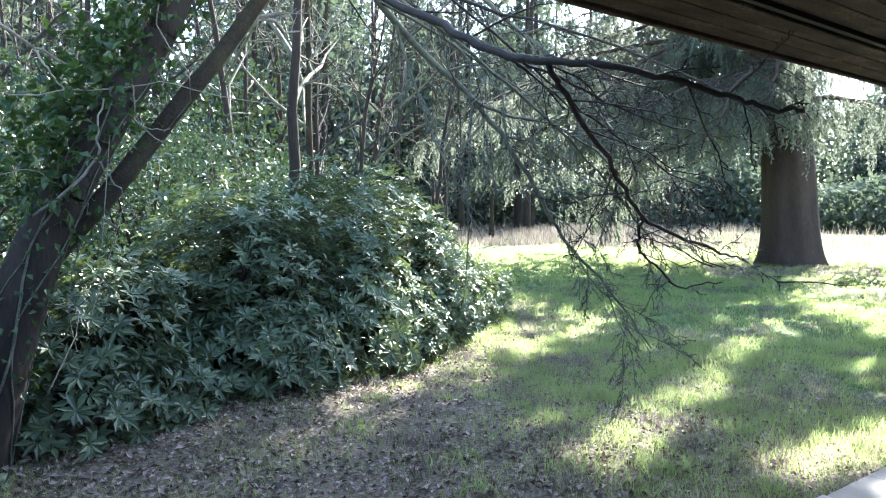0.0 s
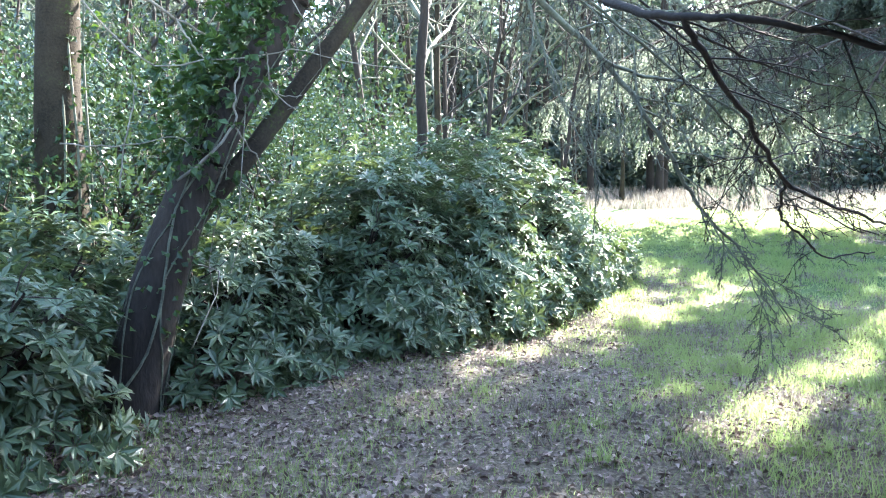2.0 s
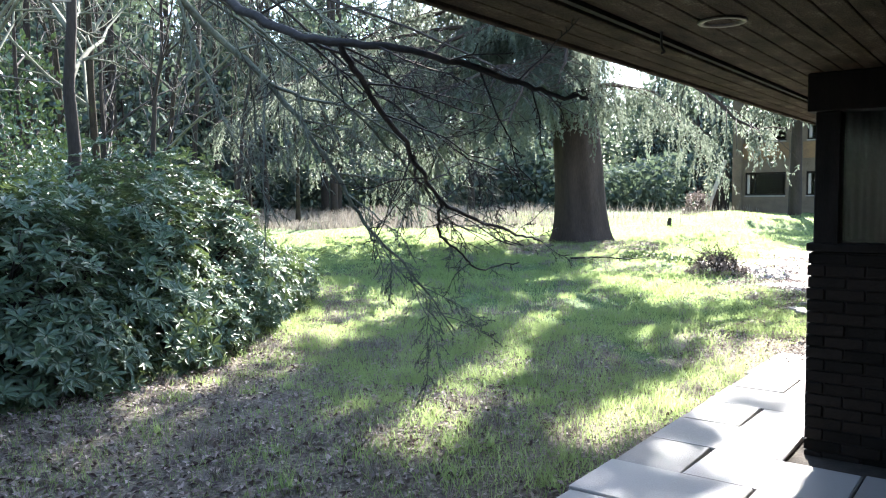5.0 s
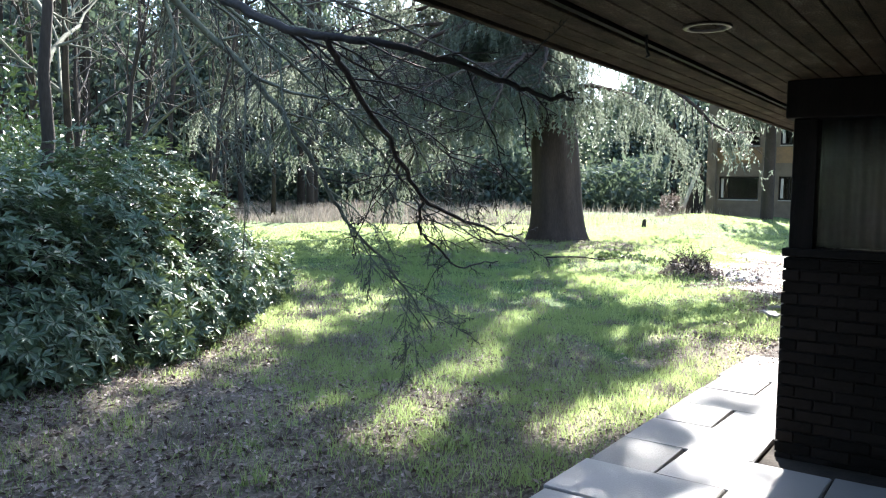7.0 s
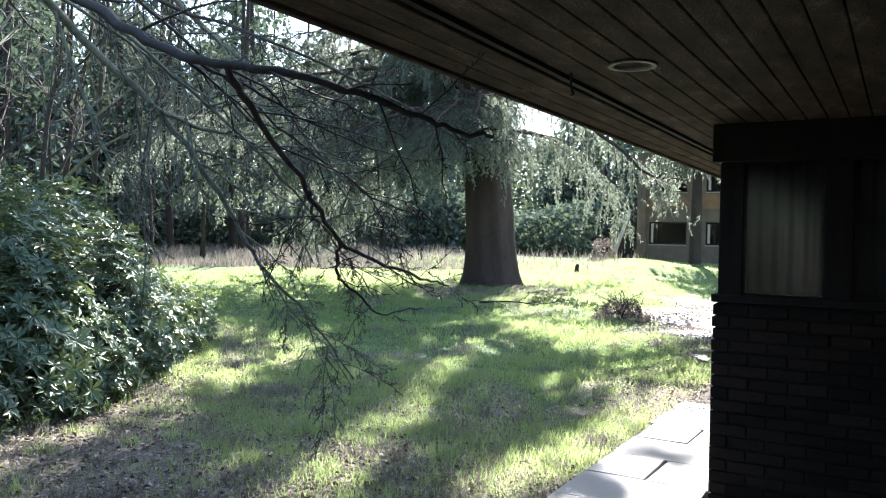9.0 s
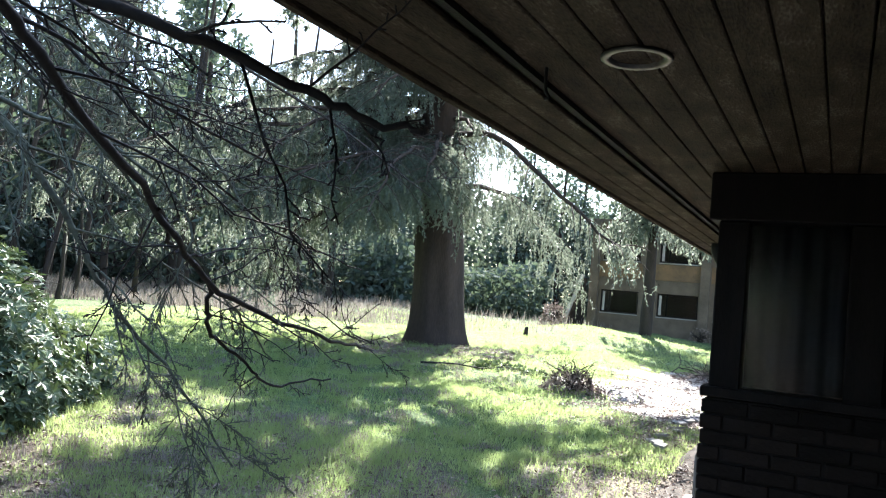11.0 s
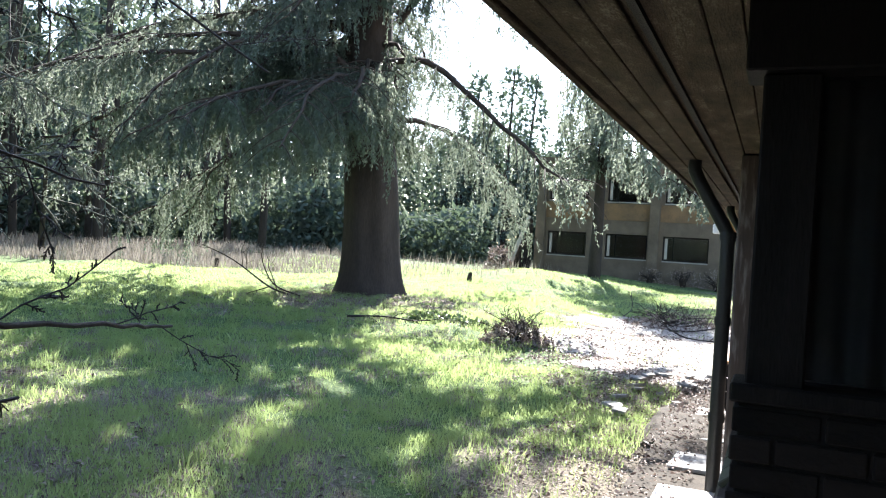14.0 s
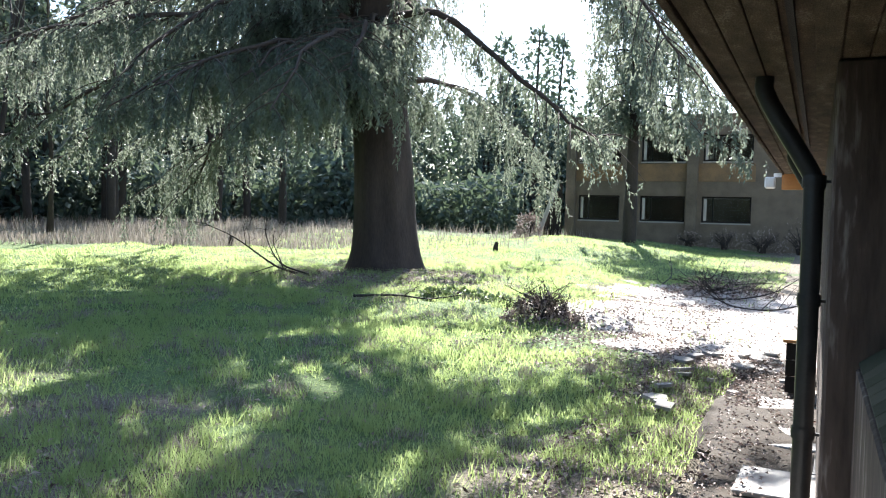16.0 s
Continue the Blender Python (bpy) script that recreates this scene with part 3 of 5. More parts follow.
def shrub(name, x, y, r, h, n, material, length, width, per, label, category, seed, group="", spread=0.8, stems=9, whorl=False):
    rs = np.random.default_rng(seed)
    z = float(height(x, y))
    t = thing(name, x, y, z - 0.02, label, category, group)
    p, d = shell((x, y, z), (r, r, h), n, rs)
    if whorl:
        v, f = rosettes(p, d, length, width, rs, per)
    else:
        v, f = leaf_cloud(p, d, length, width, rs, spread, per, plain=True)
    v = v - np.array([x, y, z])
    part("foliage", mesh_of("foliage", v, f, material), material, t)
    for k in range(stems):
        out = []
        a = rs.uniform(0, 6.28)
        e = np.array([math.cos(a) * r * 0.75, math.sin(a) * r * 0.75, h * rs.uniform(0.45, 0.85)])
        path = spline([(0.1 * math.cos(a), 0.1 * math.sin(a), -0.05), e * [0.35, 0.35, 0.55], e], 6)
        grow(path, np.linspace(0.035, 0.008, 6), out, 1, rs, 0, 5, 0.45)
        v, f = twigs(out)
        part("stem", mesh_of("stem", v, f, BARK, True), BARK, t)
    return t


HEDGE = [(-4.42, -5.62, 0.98, 1.22), (-5.65, -3.75, 1.1, 1.25), (-5.9, -5.1, 0.9, 1.4), (-6.25, -2.15, 1.25, 1.8), (-6.75, -0.75, 1.35, 1.95), (-7.5, 0.6, 1.4, 2.0), (-8.3, 1.9, 1.25, 1.5), (-8.75, 3.05, 0.8, 1.0)]
for i, (x, y, r, h) in enumerate(HEDGE):
    shrub("rhododendron_bush", x, y, r, h, int(760 * r * h), RHODO, 0.124, 0.045, 8, "dense dark green rhododendron bush with glossy leaves at the lawn's edge", "bush", 20 + i, "rhododendron hedge", whorl=True)
BACK = [(-8.6, -2.2, 1.9, 2.7), (-9.6, 0.3, 1.9, 2.4), (-8.2, -4.6, 2.0, 3.0), (-7.2, -7.2, 1.8, 2.6), (-10.6, -3.4, 2.4, 4.2), (-9.8, -7.2, 2.4, 4.6), (-11.5, -0.6, 2.2, 3.3)]
for i, (x, y, r, h) in enumerate(BACK):
    shrub("evergreen_shrub", x, y, r, h, int(560 * r * h), HOLLY, 0.085, 0.036, 5, "tall loose evergreen shrub with small shining leaves behind the hedge", "shrub", 50 + i, "shrubs under the wood", 0.9)


def ivy_tree():
    """The leaning tree at the hedge: two limbs, ivy, and the long bough over the lawn."""
    rs = np.random.default_rng(3)
    t = thing("leaning_tree", -4.7, -4.62, -0.05, "leaning dark-barked tree with a mossy limb and climbing ivy", "tree")
    a = spline([(0, 0, -0.05), (0.0, 0.22, 0.85), (0.0, 0.52, 1.66), (0.0, 0.9, 2.38), (0.02, 1.3, 3.1), (0.1, 1.8, 4.4), (0.2, 2.2, 6.5), (0.2, 2.4, 9.0)], 30)
    fine = spline(a, 200)
    u = np.linspace(0, 1, 200)
    v, f = bark_tube(fine, 0.205 * (1 - 0.8 * u) + 0.06 * np.exp(-u * 25), 36, rs, 0.05)
    part("trunk", mesh_of("trunk", v, f, BARK, True), BARK, t)
    b = spline([(0.0, 0.3, 1.1), (-0.02, 0.56, 1.44), (0, 0.95, 1.9), (0.0, 1.4, 2.5), (0.02, 1.87, 3.13), (0.2, 2.6, 4.4), (0.3, 3.3, 6.5)], 24)
    rb = np.linspace(0.085, 0.05, 24)
    v, f = bark_tube(spline(b, 110), np.linspace(0.085, 0.05, 110), 24, rs, 0.05)
    part("limb", mesh_of("limb", v, f, MOSS, True), MOSS, t, "moss-covered second limb")
    out = []
    grow(a[14:], np.linspace(0.08, 0.03, 16), out, 3, rs, 0.1, 8, 0.4, 0.9, 0.1, 0.2)
    grow(b[12:], np.linspace(0.06, 0.03, 12), out, 3, rs, 0.1, 7, 0.4, 0.9, 0.1, 0.3)
    v, f = twigs(out[1:])
    part("branchwork", mesh_of("branchwork", v, f, PALE_TWIG, True), PALE_TWIG, t)
    # ivy round the upper trunk
    k = rs.integers(9, 22, 950)
    p = a[k] + rs.normal(0, 1, (950, 3)) * [0.2, 0.14, 0.2] + [-0.02, -0.2, 0.05]
    v, f = leaf_cloud(p, unit(p - a[k]), 0.085, 0.06, rs, 0.7, 3, 0.2, 0.3)
    part("ivy", mesh_of("ivy", v, f, IVY), IVY, t, "dark climbing ivy leaves")
    out = []
    for j in range(14):
        s = rs.integers(2, 20)
        q = a[s] + rs.normal(0, 0.1, 3)
        out.append((spline([q, q + rs.normal(0, 0.12, 3) + [0, 0.05, -0.15], q + rs.normal(0, 0.22, 3) + [0.05, 0.0, -0.45], q + rs.normal(0, 0.3, 3) + [0.05, 0.0, -0.75]], 8), np.linspace(0.008, 0.003, 8)))
    v, f = twigs(out)
    part("vine", mesh_of("vine", v, f, PALE_TWIG, True), PALE_TWIG, t, "pale dead ivy vines")
    # old bare ivy stems in front of the fork, and others that climb the bark
    stems = [
        ([(0.2, 0.34, 1.65), (0.27, 0.5, 1.78), (0.3, 0.7, 2.02), (0.28, 0.72, 2.23), (0.22, 0.78, 2.44)], 0.013),
        ([(0.3, 0.72, 2.02), (0.3, 0.79, 1.92), (0.27, 0.91, 1.77), (0.25, 1.0, 1.63)], 0.007),
        ([(0.3, -0.4, 1.88), (0.3, 0.0, 1.87), (0.28, 0.31, 1.94), (0.2, 0.52, 1.83)], 0.006),
        ([(0.3, -0.05, 1.6), (0.28, -0.02, 1.83), (0.28, 0.06, 2.22), (0.26, 0.02, 2.39)], 0.006),
        ([(0.32, -0.5, 3.2), (0.3, -0.2, 3.06), (0.28, 0.04, 2.92), (0.25, 0.28, 2.77), (0.1, 0.6, 2.66)], 0.016),
        ([(0.26, 0.33, 2.74), (0.28, 0.44, 2.57), (0.26, 0.51, 2.48)], 0.01),
        ([(0.3, -0.33, 2.88), (0.3, 0.11, 2.43), (0.26, 0.52, 2.47), (0.24, 0.89, 2.53), (0.26, 1.15, 2.6), (0.3, 1.46, 2.56), (0.34, 2.12, 2.51)], 0.007),
        ([(0.25, 0.96, 2.57), (0.27, 1.01, 2.29), (0.27, 1.22, 2.26)], 0.006),
    ]
    v, f = tubes([(spline(c, 16) + rs.normal(0, 0.006, (16, 3)), np.linspace(r, r * 0.5, 16)) for c, r in stems], 6)
    part("dead_stem", mesh_of("dead_stem", v, f, PALE_TWIG, True), PALE_TWIG, t, "pale bare ivy stems before the fork")
    climb = []
    for ph, r, top in ((0.35, 0.011, 90), (-0.5, 0.007, 110), (0.9, 0.008, 80), (-1.1, 0.006, 100), (1.5, 0.006, 70)):
        i = np.arange(0, top, 4)
        rr = np.interp(i, np.arange(200), 0.205 * (1 - 0.8 * u) + 0.06 * np.exp(-u * 25)) * 1.03 + r * 0.5
        w = ph + 0.25 * np.sin(i * 0.13 + ph * 5) + np.cumsum(rs.normal(0, 0.06, len(i)))
        climb.append((fine[i] + np.stack([rr * np.cos(w), -rr * np.sin(w) * 0.92, -rr * np.sin(w) * -0.3], 1), np.linspace(r, r * 0.6, len(i))))
    v, f = tubes(climb, 6)
    part("climbing_stem", mesh_of("climbing_stem", v, f, LICHEN, True), LICHEN, t, "grey ivy stems climbing the bark")
    k = rs.integers(18, 100, 170)
    w = rs.uniform(-1.3, 1.3, 170)
    p = fine[k] + np.stack([0.24 * np.cos(w), -0.22 * np.sin(w), 0.07 * np.sin(w)], 1)
    v, f = leaf_cloud(p, unit(p - fine[k]), 0.06, 0.05, rs, 0.7, 1, 0.2, 0.4)
    part("ivy", mesh_of("ivy", v, f, IVY), IVY, t, "scattered small ivy leaves on the bark")
    return t


ivy_tree()

# evergreens that close the garden behind the walk
SOUTH = shrub("evergreen_shrub", -1.5, -14.0, 2.4, 5.0, 1800, HOLLY, 0.2, 0.1, 4, "tall evergreen shrub closing the garden's end", "shrub", 70, "shrubs at the garden's end")
for k in range(1, 7):
    copy_thing(SOUTH, pose(-1.5 - 2.6 * k, -14.0 + 0.5 * (k % 3), float(height(-1.5 - 2.6 * k, -14.0)), 0, 0, 50 * k))
for k, (x, y) in enumerate(((-13.5, -5.5), (-14.5, -1.0), (-16.5, 2.5), (-19.5, 5.5), (-21.0, -3.0), (-24.0, 9.5), (-17.0, -8.5), (-27.0, 4.0))):
    copy_thing(SOUTH, pose(x, y, float(height(x, y)), 0, 0, 70 * k)).scale = (0.95, 0.95, rng.uniform(0.55, 1.0))


def bough(parent, ctrl, r0, r1, seed, material, levels, count, ratio, droop, label=""):
    """A bough that reaches over the lawn, with its side twigs."""
    rs = np.random.default_rng(seed)
    path = spline(ctrl, 5 * len(ctrl))
    path = path + rs.normal(0, 0.007, path.shape)
    out = []
    grow(path, np.linspace(r0, r1, len(path)), out, levels, rs, droop, count, ratio, 0.75, 0.0, 0.12)
    v, f = twigs(out[:1] + [(q, np.maximum(r * (0.62 if material is TWIG else 0.9), 0.0024)) for q, r in out[1:]])
    return part("bough", mesh_of("bough", v, f, material, True), material, parent, label)


OVER = thing("overhanging_tree", 0, 0, 0, "leafless boughs with lichened twigs reaching over the lawn", "tree")
bough(OVER, [(-4.6, -2.8, 4.4), (-3.2, -3.0, 3.25), (-1.95, -3.03, 2.61), (-1.39, -3.07, 2.35), (-1.11, -3.05, 2.27), (-0.79, -2.9, 2.21), (-0.55, -2.72, 2.12), (-0.4, -2.62, 2.05), (-0.25, -2.54, 2.02)], 0.027, 0.008, 31, TWIG, 3, 13, 0.13, 0.0)
bough(OVER, [(-1.11, -3.05, 2.27), (-1.17, -2.8, 2.1), (-1.36, -2.27, 1.85), (-1.5, -1.8, 1.6), (-1.52, -1.2, 1.45), (-1.75, -0.4, 1.34), (-1.95, 0.1, 1.29)], 0.016, 0.006, 32, TWIG, 3, 12, 0.2, 0.05)
bough(OVER, [(-1.5, -1.85, 1.62), (-1.66, -1.65, 1.44), (-1.7, -1.4, 1.3), (-1.71, -1.13, 1.18), (-1.63, -0.79, 1.2)], 0.012, 0.005, 35, TWIG, 2, 6, 0.3, 0.2)
bough(OVER, [(-1.36, -2.27, 1.85), (-1.55, -2.0, 1.76), (-1.69, -1.84, 1.73), (-1.76, -1.6, 1.74), (-1.8, -1.19, 1.87)], 0.01, 0.004, 38, TWIG, 2, 7, 0.25, 0.1)
bough(OVER, [(-3.6, -3.4, 4.0), (-2.61, -3.1, 3.05), (-2.62, -2.66, 2.69), (-2.51, -2.19, 2.32), (-2.41, -1.8, 1.86), (-2.36, -1.54, 1.48), (-2.19, -1.23, 1.11), (-2.03, -0.99, 0.72)], 0.027, 0.005, 33, LICHEN, 3, 18, 0.22, 0.25, "grey-green lichened twigs")
bough(OVER, [(-2.51, -2.19, 2.32), (-2.3, -2.0, 2.22), (-2.08, -1.86, 2.15), (-1.84, -1.63, 1.86), (-1.9, -1.7, 1.5)], 0.014, 0.004, 34, LICHEN, 2, 12, 0.28, 0.3, "grey-green lichened twigs")
bough(OVER, [(-3.4, -2.2, 3.9), (-3.1, -1.6, 3.2), (-2.9, -0.9, 2.7), (-2.9, -0.1, 2.1), (-3.0, 0.5, 1.6)], 0.024, 0.005, 36, LICHEN, 3, 16, 0.25, 0.3, "grey-green lichened twigs")
bough(OVER, [(-3.0, -3.2, 3.3), (-2.7, -2.2, 3.0), (-2.2, -1.0, 2.75), (-1.8, 0.4, 2.3)], 0.016, 0.004, 37, TWIG, 3, 12, 0.25, 0.2)

bough(OVER, [(-2.9, -3.0, 3.4), (-2.2, -2.5, 2.75), (-1.9, -1.9, 2.25), (-1.75, -1.2, 1.9), (-1.7, -0.5, 1.75)], 0.012, 0.004, 41, TWIG, 3, 13, 0.26, 0.1)
bough(OVER, [(-2.3, -3.05, 2.85), (-2.0, -2.4, 2.35), (-1.85, -1.9, 1.95), (-1.9, -1.3, 1.55), (-2.0, -0.8, 1.25)], 0.012, 0.004, 42, LICHEN, 3, 12, 0.25, 0.2, "grey-green lichened twigs")
bough(OVER, [(-1.6, -3.05, 2.45), (-1.5, -2.5, 2.3), (-1.45, -1.8, 2.15), (-1.5, -1.0, 2.1)], 0.010, 0.004, 43, TWIG, 3, 10, 0.24, 0.08)

# ---- the great cedar ----
def cedar():
    rs = np.random.default_rng(11)
    X, Y = -9.44, 15.7
    z = float(height(X, Y)) - 0.1
    t = thing("cedar_tree", X, Y, z, "large old cedar with a broad dark trunk and drooping blue-green boughs", "tree")
    tr = spline([(0, 0, -0.1), (-0.02, 0, 0.5), (-0.08, 0, 1.5), (-0.18, 0, 3.0), (-0.5, 0.1, 6.0), (-0.6, 0.2, 10.0), (-0.5, 0.2, 16.0), (-0.4, 0.2, 24.0)], 46)
    zz = tr[:, 2]
    rad = 0.71 * np.clip(1 - zz / 26.0, 0.05, 1) + 0.24 * np.exp(-np.maximum(zz, 0) * 2.6) + 0.04
    ang = np.linspace(0, 2 * np.pi, 40, endpoint=False)
    V = []
    for i, (p, r) in enumerate(zip(tr, rad)):
        flute = 1 + 0.035 * np.sin(ang * 7 + 0.3 * zz[i]) + 0.02 * np.sin(ang * 17 + zz[i]) + 0.10 * np.exp(-max(zz[i], 0) * 2.2) * np.sin(ang * 5 + 1)
        V.append(np.stack([p[0] + r * flute * np.cos(ang), p[1] + r * flute * np.sin(ang), np.full(40, p[2])], 1))
    V = np.concatenate(V)
    i = (np.arange(45)[:, None] * 40 + np.arange(40)[None]).ravel()
    j = (np.arange(45)[:, None] * 40 + (np.arange(40)[None] + 1) % 40).ravel()
    part("trunk", mesh_of("trunk", V, np.stack([i, j, j + 40, i + 40], 1), CEDAR_BARK, True), CEDAR_BARK, t)
    # limbs: those that the path passes, then the rest of the crown
    o = np.array([X, Y, z])
    limbs = [
        [(-9.2, 15.5, 6.2), (-7.8, 15.0, 6.0), (-6.0, 14.5, 4.6), (-4.7, 14.2, 3.6), (-3.75, 14.0, 3.0)],
        [(-9.6, 15.4, 3.9), (-10.8, 15.1, 4.3), (-12.2, 14.8, 4.2), (-13.6, 14.4, 3.2), (-14.4, 14.2, 1.9)],
        [(-9.6, 15.3, 4.6), (-12.0, 14.4, 5.4), (-14.6, 13.4, 5.0), (-16.8, 12.6, 4.0), (-18.4, 12.2, 3.3)],
        [(-9.3, 15.2, 5.0), (-8.9, 13.8, 5.6), (-8.4, 12.6, 5.0), (-8.0, 11.6, 4.2)],
        [(-9.6, 15.5, 3.6), (-10.3, 15.0, 5.0), (-11.0, 14.4, 7.0), (-11.6, 13.8, 9.5), (-12.0, 13.4, 12.0)],
        [(-9.4, 15.3, 5.4), (-10.6, 13.8, 6.4), (-11.6, 12.4, 6.0), (-12.4, 11.2, 4.8), (-12.8, 10.4, 3.8)],
        [(-9.6, 15.6, 4.4), (-11.5, 15.8, 4.6), (-13.6, 15.9, 4.0), (-15.6, 15.8, 3.0), (-17.0, 15.8, 2.2)],
        [(-9.2, 15.5, 8.5), (-7.0, 14.8, 8.8), (-5.0, 14.0, 7.6), (-3.4, 13.3, 5.8), (-2.3, 12.8, 4.2)],
        [(-9.2, 15.5, 8.8), (-7.6, 14.7, 9.2), (-6.2, 14.2, 8.6), (-5.0, 13.9, 7.4)],
        [(-9.2, 15.5, 9.0), (-6.5, 14.2, 9.3), (-4.2, 13.0, 8.2), (-2.6, 12.2, 6.8), (-1.5, 11.6, 5.4)],
        [(-9.1, 15.6, 7.2), (-7.2, 15.6, 9.3), (-5.3, 15.3, 8.2), (-3.9, 14.8, 6.0), (-3.1, 14.5, 4.4)],
    ]
    limbs = [np.array(l) - o for l in limbs]
    for k in range(17):
        z0 = rs.uniform(4.3, 8.2)
        a = radians(rs.uniform(70, 285))
        L = rs.uniform(4.5, 8.5)
        dip = rs.uniform(0.5, 0.72)
        s = np.linspace(0, 1, 5)[:, None]
        d = np.array([math.cos(a), math.sin(a), 0])
        c0 = np.array([np.interp(z0, zz, tr[:, 0]), np.interp(z0, zz, tr[:, 1]), z0])
        limbs.append(c0 + d * L * s + np.array([0, 0, 1]) * (0.36 * L * s - dip * L * s**2))
    for k in range(7):
        z0 = rs.uniform(4.6, 7.6)
        a = radians(rs.uniform(178, 222))
        L = rs.uniform(8.0, 10.5)
        s = np.linspace(0, 1, 5)[:, None]
        d = np.array([math.cos(a), math.sin(a), 0])
        c0 = np.array([np.interp(z0, zz, tr[:, 0]), np.interp(z0, zz, tr[:, 1]), z0])
        limbs.append(c0 + d * L * s + np.array([0, 0, 1]) * (0.3 * L * s - rs.uniform(0.4, 0.6) * L * s**2))
    for k in range(8):
        z0 = rs.uniform(4.6, 9.5)
        a = radians(rs.uniform(225, 345))
        L = rs.uniform(2.0, 3.4)
        s = np.linspace(0, 1, 5)[:, None]
        d = np.array([math.cos(a), math.sin(a), 0])
        c0 = np.array([np.interp(z0, zz, tr[:, 0]), np.interp(z0, zz, tr[:, 1]), z0])
        limbs.append(c0 + d * L * s + np.array([0, 0, 1]) * (0.25 * L * s - 0.6 * L * s**2))
    for k in range(13):
        z0 = rs.uniform(4.5, 9.6)
        a = radians(rs.uniform(215, 350))
        L = rs.uniform(1.1, 2.1)
        s = np.linspace(0, 1, 5)[:, None]
        d = np.array([math.cos(a), math.sin(a), 0])
        c0 = np.array([np.interp(z0, zz, tr[:, 0]), np.interp(z0, zz, tr[:, 1]), z0])
        limbs.append(c0 + d * (0.4 + L * s) + np.array([0, 0, 1]) * (0.2 * L * s - 0.7 * L * s**2))
    for k in range(7):
        z0 = 15.5 + 4.5 * k / 7
        a = radians(rs.uniform(-85, 80))
        L = rs.uniform(2.3, 3.6)
        s = np.linspace(0, 1, 5)[:, None]
        d = np.array([math.cos(a), math.sin(a), 0])
        c0 = np.array([np.interp(z0, zz, tr[:, 0]), np.interp(z0, zz, tr[:, 1]), z0])
        limbs.append(c0 + d * L * s + np.array([0, 0, 1]) * (0.2 * L * s - 0.3 * L * s**2))
    for k in range(24):
        z0 = 8.5 + 14.0 * k / 24
        a = k * 2.399 + rs.normal(0, 0.2)
        if 11.3 < z0 < 16.2 and math.cos(a) < -0.5:
            continue
        L = (6.8 - 0.2 * z0) * rs.uniform(0.8, 1.15)
        if math.cos(a) > 0.3:
            L *= 0.72
        s = np.linspace(0, 1, 5)[:, None]
        d = np.array([math.cos(a), math.sin(a), 0])
        c0 = np.array([np.interp(z0, zz, tr[:, 0]), np.interp(z0, zz, tr[:, 1]), z0])
        limbs.append(c0 + d * L * s + np.array([0, 0, 1]) * (0.5 * L * s - 0.75 * L * s**2))
    for z0, deg, L in ((9.6, -30, 4.4), (10.4, 12, 5.0), (11.3, -55, 4.0), (9.0, -48, 4.6), (10.0, -8, 5.2), (10.8, -38, 5.0), (12.0, -20, 4.6), (12.6, -62, 4.2)):
        a = radians(deg)
        s = np.linspace(0, 1, 5)[:, None]
        d = np.array([math.cos(a), math.sin(a), 0])
        c0 = np.array([np.interp(z0, zz, tr[:, 0]), np.interp(z0, zz, tr[:, 1]), z0])
        limbs.append(c0 + d * L * s + np.array([0, 0, 1]) * (0.3 * L * s - 0.35 * L * s**2))
    for k in range(8):
        z0 = rs.uniform(6.6, 10.5)
        a = radians(rs.uniform(120, 300))
        L = rs.uniform(2.6, 5.0)
        s = np.linspace(0, 1, 5)[:, None]
        d = np.array([math.cos(a), math.sin(a), 0])
        c0 = np.array([np.interp(z0, zz, tr[:, 0]), np.interp(z0, zz, tr[:, 1]), z0])
        limbs.insert(20, c0 + d * L * s + np.array([0, 0, 1]) * (0.3 * L * s - 0.65 * L * s**2))
    for k in range(26):
        z0 = 15.2 + 8.0 * k / 26
        a = k * 2.399 + 0.5
        L = rs.uniform(3.0, 4.4) * (1.15 - 0.035 * (z0 - 15))
        s = np.linspace(0, 1, 5)[:, None]
        d = np.array([math.cos(a), math.sin(a), 0])
        c0 = np.array([np.interp(z0, zz, tr[:, 0]), np.interp(z0, zz, tr[:, 1]), z0])
        limbs.append(c0 + d * L * s + np.array([0, 0, 1]) * (0.35 * L * s - 0.5 * L * s**2))
    P, D = [], []
    for q, l in enumerate(limbs):
        path = spline(l, 14)
        path = path + rs.normal(0, 0.06, path.shape) * np.linspace(0, 1, 14)[:, None]
        L = np.linalg.norm(np.diff(path, axis=0), axis=1).sum()
        big = 0.30 if q == 4 else 0.10
        wood = [(path, np.linspace(big, 0.015, 14))]
        n = int(L * 4.2)
        pad = q > 1 and rs.random() < 0.42
        for b in range(n):
            s = 0.16 + 0.84 * (b + rs.random()) / n
            i = min(int(s * 13), 12)
            c = path[i] + (path[i + 1] - path[i]) * (s * 13 - i)
            d = unit(path[i + 1] - path[i])
            sd_ = unit(np.cross(d, [0, 0, 1])) * (1 if b % 2 else -1)
            l2 = rs.uniform(0.6, 1.9) * (1.15 - 0.5 * s)
            e = unit(d * 0.6 + sd_ * rs.uniform(0.5, 1.0) + [0, 0, rs.uniform(-0.1, 0.15)])
            u = np.linspace(0, 1, 6)[:, None]
            br = c + e * l2 * u + np.array([0, 0, -0.45 * l2]) * u**2
            wood.append((br, np.linspace(0.016, 0.004, 6)))
            # hanging sprays
            m = int((5 + l2 * 8) * rs.choice([0.25, 0.8, 1.1, 1.9])) if q < 67 else int(3 + l2 * 4)
            m = int(m * 1.5) if pad else m
